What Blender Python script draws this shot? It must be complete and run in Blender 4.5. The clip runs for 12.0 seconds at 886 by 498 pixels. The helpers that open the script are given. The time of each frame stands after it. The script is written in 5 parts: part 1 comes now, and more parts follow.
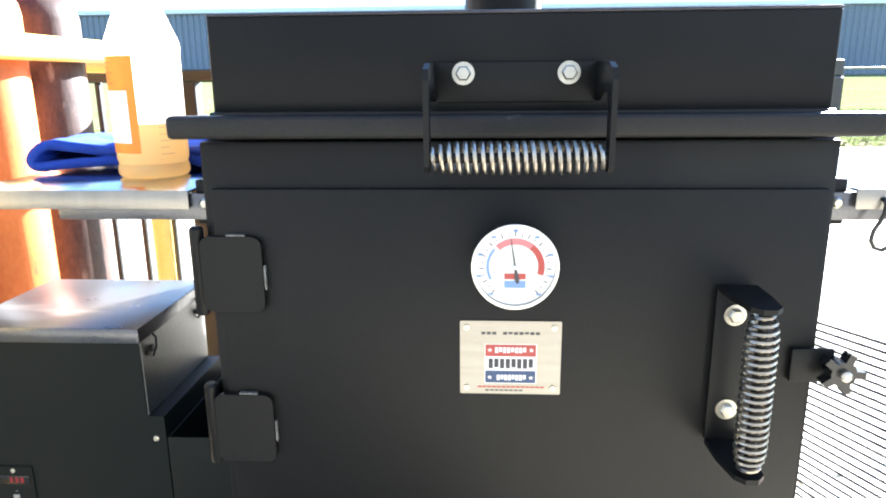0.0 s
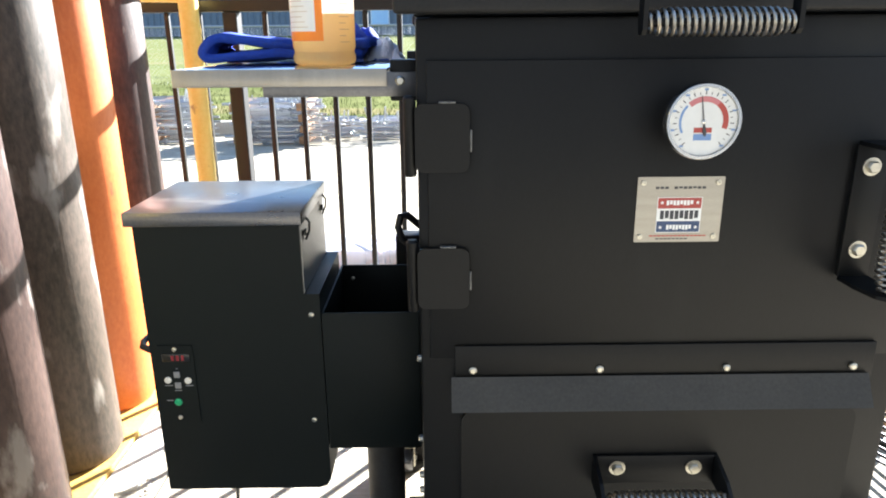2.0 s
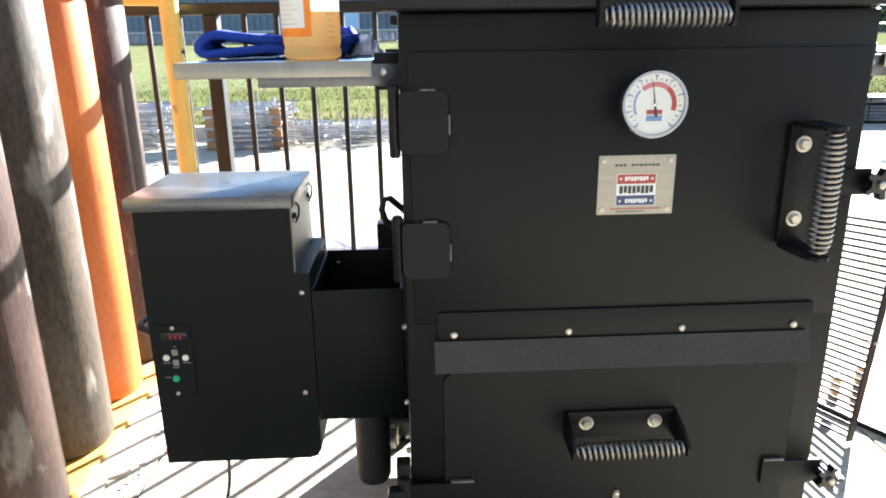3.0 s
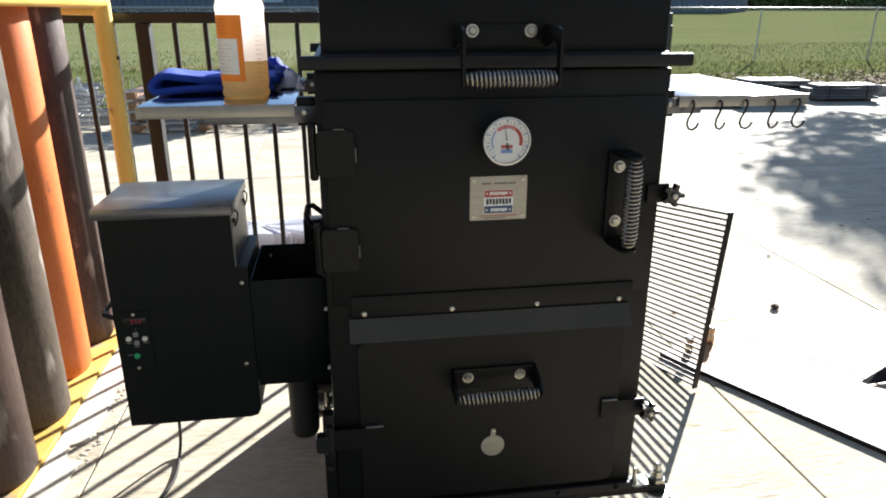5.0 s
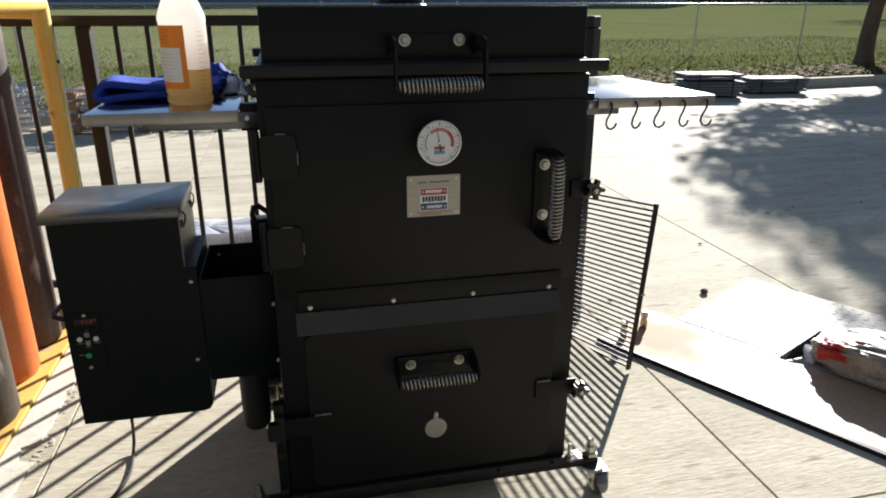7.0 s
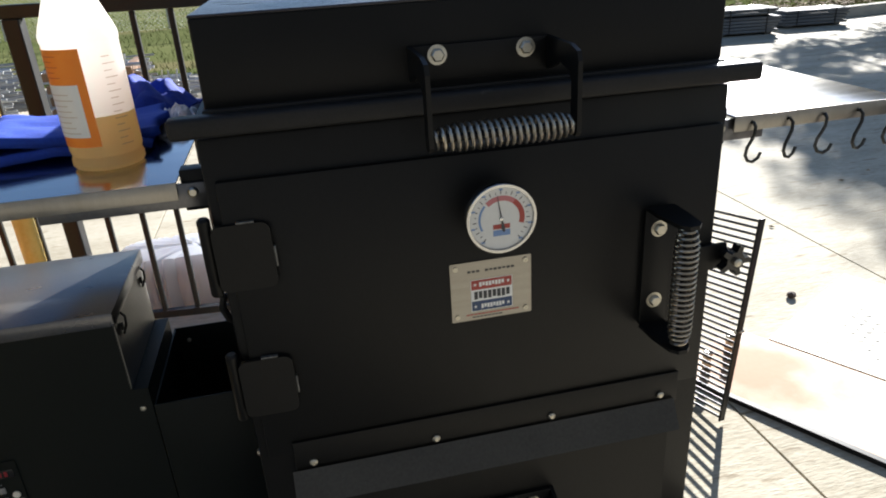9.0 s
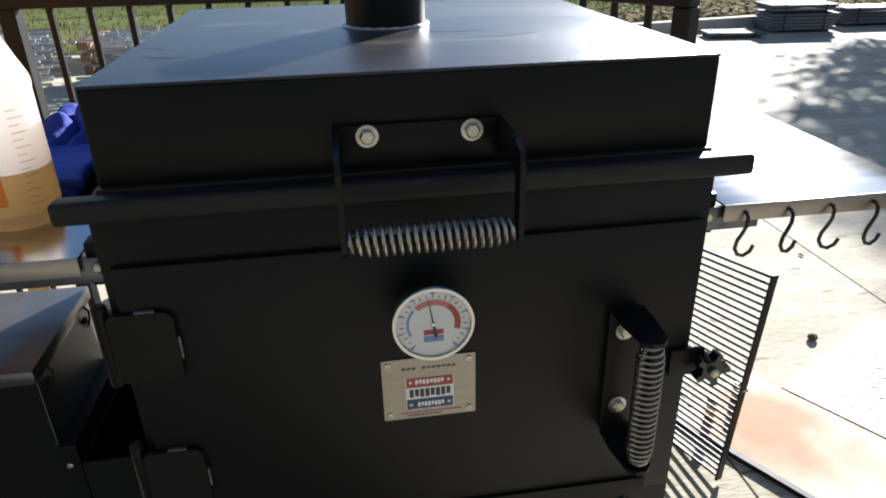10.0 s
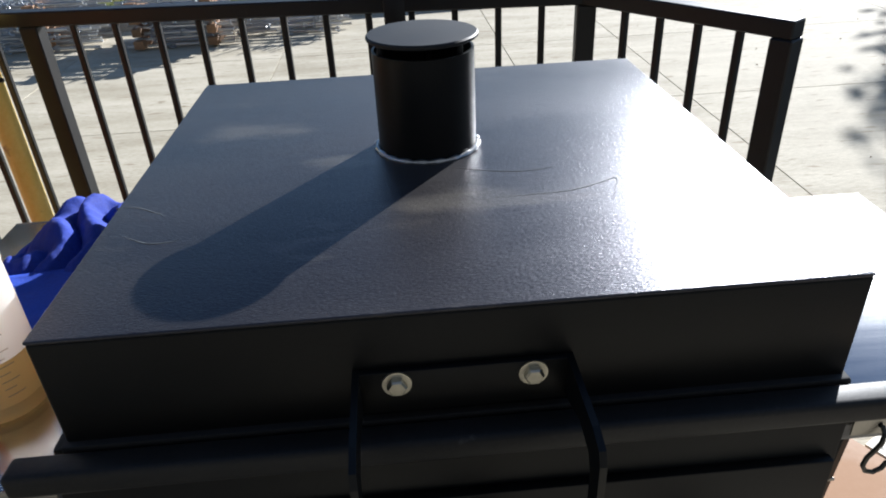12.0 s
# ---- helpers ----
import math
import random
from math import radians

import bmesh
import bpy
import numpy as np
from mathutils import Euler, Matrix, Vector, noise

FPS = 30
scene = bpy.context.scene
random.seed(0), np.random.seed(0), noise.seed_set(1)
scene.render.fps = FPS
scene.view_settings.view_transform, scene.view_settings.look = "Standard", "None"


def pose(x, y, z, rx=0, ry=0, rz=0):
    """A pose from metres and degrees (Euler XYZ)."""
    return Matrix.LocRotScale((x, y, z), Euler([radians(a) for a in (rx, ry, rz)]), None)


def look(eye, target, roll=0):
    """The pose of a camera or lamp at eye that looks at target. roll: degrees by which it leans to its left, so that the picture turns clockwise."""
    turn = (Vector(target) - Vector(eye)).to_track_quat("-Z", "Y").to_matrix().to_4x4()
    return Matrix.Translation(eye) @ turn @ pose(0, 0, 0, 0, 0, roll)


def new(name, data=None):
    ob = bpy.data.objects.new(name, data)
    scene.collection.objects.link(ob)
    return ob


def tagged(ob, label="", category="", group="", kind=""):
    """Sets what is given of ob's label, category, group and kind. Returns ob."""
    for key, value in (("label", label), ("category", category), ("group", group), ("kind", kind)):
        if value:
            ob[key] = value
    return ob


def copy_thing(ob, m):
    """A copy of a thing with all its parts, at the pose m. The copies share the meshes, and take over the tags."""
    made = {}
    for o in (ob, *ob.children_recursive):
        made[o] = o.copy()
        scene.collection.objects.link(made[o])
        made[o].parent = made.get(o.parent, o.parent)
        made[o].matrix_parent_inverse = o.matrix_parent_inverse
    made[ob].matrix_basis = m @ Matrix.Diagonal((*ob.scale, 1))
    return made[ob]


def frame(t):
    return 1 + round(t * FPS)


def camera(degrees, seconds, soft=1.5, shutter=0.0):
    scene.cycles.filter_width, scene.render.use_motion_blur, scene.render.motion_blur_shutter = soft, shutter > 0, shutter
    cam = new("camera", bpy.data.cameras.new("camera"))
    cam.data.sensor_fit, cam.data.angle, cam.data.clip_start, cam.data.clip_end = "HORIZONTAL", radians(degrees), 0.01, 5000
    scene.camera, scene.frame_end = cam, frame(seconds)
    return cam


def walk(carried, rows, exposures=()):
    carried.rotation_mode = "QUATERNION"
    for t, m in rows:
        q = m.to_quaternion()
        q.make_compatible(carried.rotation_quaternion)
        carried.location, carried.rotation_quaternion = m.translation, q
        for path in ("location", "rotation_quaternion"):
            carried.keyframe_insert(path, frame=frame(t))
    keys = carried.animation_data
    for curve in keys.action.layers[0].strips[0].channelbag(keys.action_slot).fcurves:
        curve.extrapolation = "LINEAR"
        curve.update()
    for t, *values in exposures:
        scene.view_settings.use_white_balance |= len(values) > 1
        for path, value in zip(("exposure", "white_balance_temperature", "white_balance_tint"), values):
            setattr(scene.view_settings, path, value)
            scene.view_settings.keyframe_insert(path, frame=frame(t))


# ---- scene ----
cam = camera(65.57, 12.0, soft=1.9)
ROWS = [
    (0, -0.0294, -0.6718, 1.0451, 76.066, 0.525, 3.278),
    (0.5, -0.0681, -0.7008, 1.0852, 75.621, 0.517, 4.421),
    (1, -0.1679, -0.7338, 1.0457, 75.590, 0.156, 2.488),
    (1.5, -0.2504, -0.7648, 1.0047, 73.035, 0.614, 0.345),
    (2, -0.2908, -0.8087, 0.9657, 72.769, 0.482, -0.467),
    (2.5, -0.3070, -0.8567, 0.9495, 73.322, 0.581, -1.700),
    (3, -0.3041, -0.9034, 0.9517, 73.185, 0.751, -2.848),
    (3.2, -0.2993, -0.9299, 0.9562, 73.095, 0.870, -3.249),
    (4.8, -0.2868, -1.1350, 1.0447, 71.391, 0.423, -7.855),
    (5, -0.2791, -1.1755, 1.0795, 70.974, -0.004, -8.611),
    (5.5, -0.2800, -1.2751, 1.1235, 70.944, -0.282, -10.819),
    (6, -0.2800, -1.3161, 1.1409, 70.501, -0.305, -12.119),
    (6.5, -0.2791, -1.3093, 1.1305, 70.404, -0.157, -12.898),
    (7, -0.2664, -1.2604, 1.1071, 70.556, 0.039, -12.743),
    (7.2, -0.2320, -1.2398, 1.0733, 71.744, 0.449, -11.427),
    (8.8, -0.2062, -0.7798, 1.1454, 67.062, 3.112, -11.873),
    (9, -0.2086, -0.7425, 1.1576, 66.240, 3.222, -12.835),
    (9.5, -0.1603, -0.6654, 1.2104, 64.601, 1.651, -12.753),
    (10, -0.0692, -0.6254, 1.2346, 64.330, 1.272, -8.649),
    (10.5, -0.0481, -0.5576, 1.2801, 60.903, 0.632, -8.308),
    (11, -0.0384, -0.5335, 1.3126, 58.690, 0.395, -7.237),
    (11.5, -0.0180, -0.4645, 1.3536, 56.652, 0.798, -5.194),
    (12, -0.0314, -0.3735, 1.3909, 59.435, 2.443, -4.567),
]
EXPOSURES = [(0, 4.1, 5600, 10), (0.5, 3.6, 5300, 10), (1, 3.2, 5700, 10), (1.5, 3.25, 5800, 10), (2.5, 3.35, 5850, 10), (3.2, 3.25, 5900, 10), (5, 2.1, 6000, 10), (7, 1.55, 6100, 10), (9, 1.85, 6000, 10), (10.5, 1.75, 5800, 10), (11.5, 1.55, 5700, 10), (12, 1.42, 5700, 10)]
walk(cam, [(t, pose(x, y, z, rx, ry, rz)) for t, x, y, z, rx, ry, rz in ROWS], EXPOSURES)

# ---- world and sun ----
SUN_EL, SUN_AZ = 21.2, 37.0   # degrees; azimuth clockwise from +y
world = bpy.data.worlds.new("sky")
world.use_nodes = True
scene.world = world
wn = world.node_tree.nodes
sky = wn.new("ShaderNodeTexSky")
sky.sky_type, sky.sun_disc = "NISHITA", False
sky.dust_density, sky.ozone_density = 0.4, 2.2
sky.sun_elevation, sky.sun_rotation = radians(SUN_EL), radians(SUN_AZ)
wn["Background"].inputs["Strength"].default_value = 0.045
world.node_tree.links.new(sky.outputs["Color"], wn["Background"].inputs["Color"])
to_sun = Vector((math.cos(radians(SUN_EL)) * math.sin(radians(SUN_AZ)), math.cos(radians(SUN_EL)) * math.cos(radians(SUN_AZ)), math.sin(radians(SUN_EL))))
sun = new("sun", bpy.data.lights.new("sun", "SUN"))
sun.data.energy, sun.data.angle, sun.data.color = 5.0, radians(0.55), (1.0, 0.94, 0.85)
sun.matrix_world = look(to_sun * 40, (0, 0, 0))


# ---- materials ----
def mat(name, c1, c2=None, rough=0.5, metal=0.0, scale=8.0, fine=90.0, bump=0.1, depth=0.004, spots=None, spot_scale=3.0, spot_at=0.6, vary=0.0, stretch=(1, 1, 1), rough_var=0.1, spec=0.5):
    m = bpy.data.materials.new(name)
    m.use_nodes = True
    n, l = m.node_tree.nodes, m.node_tree.links
    bsdf = n["Principled BSDF"]
    bsdf.inputs["Metallic"].default_value = metal
    bsdf.inputs["Specular IOR Level"].default_value = spec
    co = n.new("ShaderNodeTexCoord")
    info = n.new("ShaderNodeObjectInfo")
    shift = n.new("ShaderNodeVectorMath")
    shift.operation = "MULTIPLY_ADD"
    shift.inputs[1].default_value = stretch
    rnd = n.new("ShaderNodeMath")
    rnd.operation = "MULTIPLY"
    rnd.inputs[1].default_value = 7.0
    l.new(info.outputs["Random"], rnd.inputs[0])
    l.new(co.outputs["Object"], shift.inputs[0])
    l.new(rnd.outputs[0], shift.inputs[2])
    big, small = n.new("ShaderNodeTexNoise"), n.new("ShaderNodeTexNoise")
    for tex, s, d in ((big, scale, 5), (small, fine, 3)):
        tex.inputs["Scale"].default_value = s
        tex.inputs["Detail"].default_value = d
        tex.inputs["Roughness"].default_value = 0.6
        l.new(shift.outputs[0], tex.inputs["Vector"])
    mix = n.new("ShaderNodeMix")
    mix.data_type = "RGBA"
    mix.inputs["A"].default_value = (*c1, 1)
    mix.inputs["B"].default_value = (*(c2 or c1), 1)
    two = n.new("ShaderNodeMath")
    two.operation = "MULTIPLY_ADD"
    two.inputs[1].default_value = 0.45
    half = n.new("ShaderNodeMath")
    half.operation = "MULTIPLY"
    half.inputs[1].default_value = 0.6
    l.new(big.outputs["Fac"], half.inputs[0])
    l.new(small.outputs["Fac"], two.inputs[0])
    l.new(half.outputs[0], two.inputs[2])
    ramp = n.new("ShaderNodeMapRange")
    ramp.inputs["From Min"].default_value, ramp.inputs["From Max"].default_value = 0.38, 0.68
    l.new(two.outputs[0], ramp.inputs["Value"])
    l.new(ramp.outputs["Result"], mix.inputs["Factor"])
    colour = mix.outputs["Result"]
    if spots:
        st = n.new("ShaderNodeTexNoise")
        st.inputs["Scale"].default_value, st.inputs["Detail"].default_value = spot_scale, 6
        l.new(shift.outputs[0], st.inputs["Vector"])
        sr = n.new("ShaderNodeMapRange")
        sr.inputs["From Min"].default_value, sr.inputs["From Max"].default_value = spot_at, spot_at + 0.09
        l.new(st.outputs["Fac"], sr.inputs["Value"])
        sm = n.new("ShaderNodeMix")
        sm.data_type = "RGBA"
        sm.inputs["B"].default_value = (*spots, 1)
        l.new(sr.outputs["Result"], sm.inputs["Factor"])
        l.new(colour, sm.inputs["A"])
        colour = sm.outputs["Result"]
    if vary:
        hsv = n.new("ShaderNodeHueSaturation")
        vr = n.new("ShaderNodeMapRange")
        vr.inputs["To Min"].default_value, vr.inputs["To Max"].default_value = 1 - vary, 1 + vary
        l.new(info.outputs["Random"], vr.inputs["Value"])
        l.new(vr.outputs["Result"], hsv.inputs["Value"])
        l.new(colour, hsv.inputs["Color"])
        colour = hsv.outputs["Color"]
    l.new(colour, bsdf.inputs["Base Color"])
    rr = n.new("ShaderNodeMapRange")
    rr.inputs["To Min"].default_value, rr.inputs["To Max"].default_value = max(0.02, rough - rough_var), min(1, rough + rough_var)
    l.new(big.outputs["Fac"], rr.inputs["Value"])
    l.new(rr.outputs["Result"], bsdf.inputs["Roughness"])
    if bump:
        b = n.new("ShaderNodeBump")
        b.inputs["Strength"].default_value, b.inputs["Distance"].default_value = bump, depth
        l.new(two.outputs[0], b.inputs["Height"])
        l.new(b.outputs["Normal"], bsdf.inputs["Normal"])
    return m


M = {}
M["paint"] = mat("black_paint", (0.003, 0.003, 0.003), (0.006, 0.006, 0.006), 0.46, 0, 5, 420, 0.25, 0.0006, spots=(0.011, 0.011, 0.01), spot_scale=2.5, spot_at=0.56, stretch=(1, 1, 0.3), spec=0.22)
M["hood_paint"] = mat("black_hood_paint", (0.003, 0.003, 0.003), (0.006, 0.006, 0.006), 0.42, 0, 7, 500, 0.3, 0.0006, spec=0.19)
# hood paint with dust, its base lightened to strengthen the sun-to-shadow contrast
M["hood_top"] = mat("dusty_lit_black_hood_top", (0.02, 0.018, 0.018), (0.046, 0.042, 0.04), 0.33, 0, 5, 520, 1.0, 0.0012, spots=(0.085, 0.076, 0.064), spot_scale=8, spot_at=0.58, stretch=(0.5, 1.4, 1), spec=0.3)
top_bsdf = M["hood_top"].node_tree.nodes["Principled BSDF"]
top_bsdf.inputs["Coat Weight"].default_value, top_bsdf.inputs["Coat Roughness"].default_value = 0.42, 0.2
# blue tint paints the sky's reflection into the sheen
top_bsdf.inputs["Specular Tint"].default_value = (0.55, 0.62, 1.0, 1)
M["hood_top"].node_tree.links.new(top_bsdf.inputs["Normal"].links[0].from_socket, top_bsdf.inputs["Coat Normal"])
M["flap"] = mat("worn_flap_steel", (0.03, 0.029, 0.026), (0.052, 0.05, 0.045), 0.6, 0, 9, 250, 0.2, 0.001, spots=(0.11, 0.1, 0.09), spot_scale=26, spot_at=0.68, spec=0.3)
M["powder"] = mat("green_black_powder_coat", (0.003, 0.0052, 0.005), (0.005, 0.008, 0.0075), 0.5, 0, 6, 500, 0.3, 0.0006, spec=0.2)
M["worn"] = mat("worn_black_steel", (0.01, 0.01, 0.01), (0.018, 0.017, 0.017), 0.55, 0, 9, 250, 0.2, 0.001, spots=(0.07, 0.067, 0.062), spot_scale=30, spot_at=0.7, spec=0.25)
M["scuff"] = mat("bare_steel_scuff", (0.2, 0.2, 0.19), (0.05, 0.05, 0.05), 0.5, 0.6, 60, 300, 0.3, 0.001)
M["stainless"] = mat("brushed_stainless", (0.5, 0.5, 0.5), (0.58, 0.58, 0.57), 0.17, 1.0, 4, 160, 0.12, 0.0005, stretch=(1, 14, 1), rough_var=0.05)
M["lidsteel"] = mat("grey_lid_steel", (0.12, 0.12, 0.13), (0.17, 0.17, 0.175), 0.3, 0.8, 5, 200, 0.12, 0.0005, spots=(0.26, 0.26, 0.25), spot_scale=5, spot_at=0.62, stretch=(1, 3, 1))
M["lipsteel"] = mat("brushed_lip_steel", (0.28, 0.265, 0.235), (0.35, 0.33, 0.3), 0.36, 1.0, 4, 160, 0.12, 0.0005, stretch=(14, 1, 1))
M["dull"] = mat("dull_grey_steel", (0.2, 0.195, 0.185), (0.27, 0.26, 0.25), 0.45, 1.0, 6, 200, 0.15, 0.0005)
M["zinc"] = mat("zinc_bolt", (0.42, 0.4, 0.34), (0.56, 0.53, 0.45), 0.32, 1.0, 30, 200, 0.1, 0.0003)
M["spring"] = mat("spring_steel", (0.34, 0.3, 0.24), (0.48, 0.43, 0.36), 0.33, 1.0, 60, 300, 0.1, 0.0003)
M["hook"] = mat("dark_hook_steel", (0.04, 0.04, 0.038), (0.08, 0.078, 0.072), 0.35, 0.9, 60, 300, 0.1, 0.0003)
M["plate"] = mat("brushed_nameplate", (0.29, 0.27, 0.235), (0.37, 0.35, 0.305), 0.42, 0.85, 10, 300, 0.1, 0.0002, stretch=(1, 1, 12))
M["white"] = mat("white_print", (0.75, 0.75, 0.73), (0.8, 0.8, 0.78), 0.45, 0, 10, 100, 0.0)
M["dialface"] = mat("dial_face_white", (0.62, 0.62, 0.6), (0.68, 0.68, 0.66), 0.35, 0, 10, 100, 0.0)
M["red"] = mat("red_print", (0.32, 0.045, 0.035), (0.38, 0.06, 0.045), 0.5, 0, 20, 100, 0.0)
M["pink"] = mat("rose_print", (0.46, 0.16, 0.17), (0.5, 0.18, 0.19), 0.5, 0, 20, 100, 0.0)
M["blue"] = mat("blue_print", (0.03, 0.055, 0.12), (0.04, 0.07, 0.16), 0.5, 0, 20, 100, 0.0)
M["paleblue"] = mat("pale_blue_print", (0.14, 0.24, 0.46), (0.18, 0.28, 0.5), 0.5, 0, 20, 100, 0.0)
M["ink"] = mat("dark_print", (0.03, 0.03, 0.035), (0.05, 0.05, 0.055), 0.5, 0, 20, 100, 0.0)
M["rubber"] = mat("black_rubber", (0.012, 0.012, 0.012), (0.025, 0.025, 0.025), 0.6, 0, 30, 200, 0.2, 0.001)
M["knob"] = mat("black_plastic_knob", (0.008, 0.008, 0.008), (0.012, 0.012, 0.012), 0.25, 0, 30, 200, 0.05, 0.0005)
M["button"] = mat("cream_button", (0.72, 0.7, 0.62), (0.78, 0.76, 0.68), 0.4, 0, 30, 100, 0)
M["greybutton"] = mat("grey_button", (0.22, 0.22, 0.22), (0.26, 0.26, 0.26), 0.5, 0, 30, 100, 0)
M["green"] = mat("green_button", (0.02, 0.36, 0.14), (0.03, 0.42, 0.17), 0.4, 0, 30, 100, 0)
M["dimred"] = mat("dark_red_print", (0.2, 0.008, 0.014), (0.26, 0.012, 0.018), 0.5, 0, 30, 100, 0)
M["rail"] = mat("black_rail_paint", (0.007, 0.007, 0.008), (0.012, 0.012, 0.012), 0.45, 0, 8, 200, 0.15, 0.001, spots=(0.03, 0.028, 0.026), spot_scale=20, spot_at=0.72, spec=0.3)
M["yellow"] = mat("yellow_paint", (0.72, 0.47, 0.08), (0.8, 0.57, 0.15), 0.45, 0, 6, 120, 0.15, 0.001, spots=(0.3, 0.16, 0.06), spot_scale=18, spot_at=0.7)
M["deck"] = mat("worn_yellow_deck", (0.46, 0.26, 0.05), (0.56, 0.35, 0.09), 0.7, 0, 7, 120, 0.3, 0.002, spots=(0.27, 0.21, 0.13), spot_scale=9, spot_at=0.56, spec=0.2)
M["cyl_brown"] = mat("weathered_brown_cylinder", (0.022, 0.013, 0.011), (0.07, 0.043, 0.034), 0.48, 0, 7, 110, 0.4, 0.002, spots=(0.19, 0.165, 0.145), spot_scale=15, spot_at=0.59, stretch=(1, 1, 0.4), spec=0.28, rough_var=0.2)
M["cyl_grey"] = mat("weathered_grey_brown_cylinder", (0.03, 0.026, 0.018), (0.1, 0.074, 0.056), 0.55, 0, 6, 110, 0.4, 0.002, spots=(0.2, 0.178, 0.15), spot_scale=13, spot_at=0.58, stretch=(1, 1, 0.4), spec=0.26, rough_var=0.2)
M["cyl_orange"] = mat("faded_orange_cylinder", (0.48, 0.11, 0.022), (0.6, 0.17, 0.04), 0.45, 0, 7, 130, 0.2, 0.0015, spots=(0.16, 0.06, 0.03), spot_scale=20, spot_at=0.69, stretch=(1, 1, 0.5), spec=0.35)
M["concrete"] = mat("broomed_concrete", (0.315, 0.276, 0.2), (0.525, 0.478, 0.38), 0.85, 0, 2.2, 60, 0.8, 0.005, spots=(0.25, 0.204, 0.14), spot_scale=13, spot_at=0.61, vary=0.05, stretch=(0.5, 2.4, 1), spec=0.15)
M["joint"] = mat("joint_dirt", (0.022, 0.019, 0.015), (0.04, 0.034, 0.028), 0.95, 0, 20, 100, 0.3, 0.002)
M["kerb"] = mat("kerb_concrete", (0.36, 0.33, 0.28), (0.46, 0.43, 0.36), 0.9, 0, 5, 80, 0.3, 0.004, spec=0.1)
M["mortar"] = mat("pale_mortar", (0.5, 0.46, 0.38), (0.66, 0.62, 0.54), 0.9, 0, 9, 90, 0.6, 0.004, spec=0.1)
M["lawn"] = mat("mown_lawn", (0.086, 0.104, 0.037), (0.152, 0.156, 0.067), 0.95, 0, 0.5, 14, 0.5, 0.03, spots=(0.16, 0.145, 0.07), spot_scale=0.6, spot_at=0.58, stretch=(0.35, 1.6, 1), spec=0.0)
M["blade"] = mat("grass_blades", (0.084, 0.106, 0.033), (0.156, 0.16, 0.06), 0.9, 0, 1.2, 20, 0, spec=0.0)
M["litter"] = mat("dry_leaf_litter", (0.13, 0.075, 0.036), (0.23, 0.165, 0.08), 0.9, 0, 6, 40, 0, spec=0.05)
M["lip"] = mat("rusty_steel_plate", (0.33, 0.19, 0.1), (0.46, 0.3, 0.185), 0.3, 0.0, 5, 60, 0.2, 0.002, spots=(0.52, 0.41, 0.33), spot_scale=4.5, spot_at=0.56, spec=0.3)


def rust_corner(m, centre, reach, rust):
    """Heavy rust that spreads from one corner of a plate, with a ragged edge."""
    n, l = m.node_tree.nodes, m.node_tree.links
    bsdf = n["Principled BSDF"]
    before = bsdf.inputs["Base Color"].links[0].from_socket
    geo, far, ragged = n.new("ShaderNodeNewGeometry"), n.new("ShaderNodeVectorMath"), n.new("ShaderNodeTexNoise")
    far.operation = "DISTANCE"
    far.inputs[1].default_value = centre
    ragged.inputs["Scale"].default_value, ragged.inputs["Detail"].default_value = 9.0, 6
    l.new(geo.outputs["Position"], far.inputs[0])
    l.new(geo.outputs["Position"], ragged.inputs["Vector"])
    add = n.new("ShaderNodeMath")
    add.operation = "MULTIPLY_ADD"
    add.inputs[1].default_value = 0.3
    l.new(ragged.outputs["Fac"], add.inputs[0])
    l.new(far.outputs["Value"], add.inputs[2])
    edge = n.new("ShaderNodeMapRange")
    edge.inputs["From Min"].default_value, edge.inputs["From Max"].default_value = reach + 0.04, reach + 0.26
    edge.inputs["To Min"].default_value, edge.inputs["To Max"].default_value = 0.85, 0.0
    l.new(add.outputs[0], edge.inputs["Value"])
    mix = n.new("ShaderNodeMix")
    mix.data_type = "RGBA"
    mix.inputs["B"].default_value = (*rust, 1)
    l.new(edge.outputs["Result"], mix.inputs["Factor"])
    l.new(before, mix.inputs["A"])
    l.new(mix.outputs["Result"], bsdf.inputs["Base Color"])
    gloss = n.new("ShaderNodeMath")
    gloss.operation = "MULTIPLY_ADD"
    gloss.inputs[1].default_value, gloss.inputs[2].default_value = 0.25, 0.52
    l.new(edge.outputs["Result"], gloss.inputs[0])
    l.new(gloss.outputs[0], bsdf.inputs["Roughness"])


rust_corner(M["lip"], (0.97, 0.68, 0.014), 0.2, (0.32, 0.165, 0.075))
M["tread"] = mat("bright_diamond_plate", (0.45, 0.42, 0.36), (0.58, 0.55, 0.48), 0.62, 0.2, 5, 80, 0.15, 0.001, spots=(0.4, 0.3, 0.2), spot_scale=4, spot_at=0.66, spec=0.2)
M["galv"] = mat("galvanised_steel", (0.38, 0.39, 0.4), (0.52, 0.53, 0.54), 0.35, 0.85, 14, 90, 0.1, 0.001, vary=0.3)
M["timber"] = mat("brown_timber", (0.17, 0.09, 0.04), (0.3, 0.17, 0.085), 0.7, 0, 9, 80, 0.3, 0.002, stretch=(1, 4, 1), vary=0.2)
M["plank"] = mat("grey_steel_plank", (0.1, 0.107, 0.113), (0.17, 0.177, 0.182), 0.75, 0.05, 4, 60, 0.15, 0.001, vary=0.15, spec=0.3)
M["wall"] = mat("blue_grey_metal_siding", (0.11, 0.13, 0.16), (0.14, 0.16, 0.19), 0.5, 0, 0.3, 3, 0)
M["trim"] = mat("pale_roof_trim", (0.6, 0.62, 0.64), (0.66, 0.68, 0.7), 0.5, 0, 1, 10, 0)
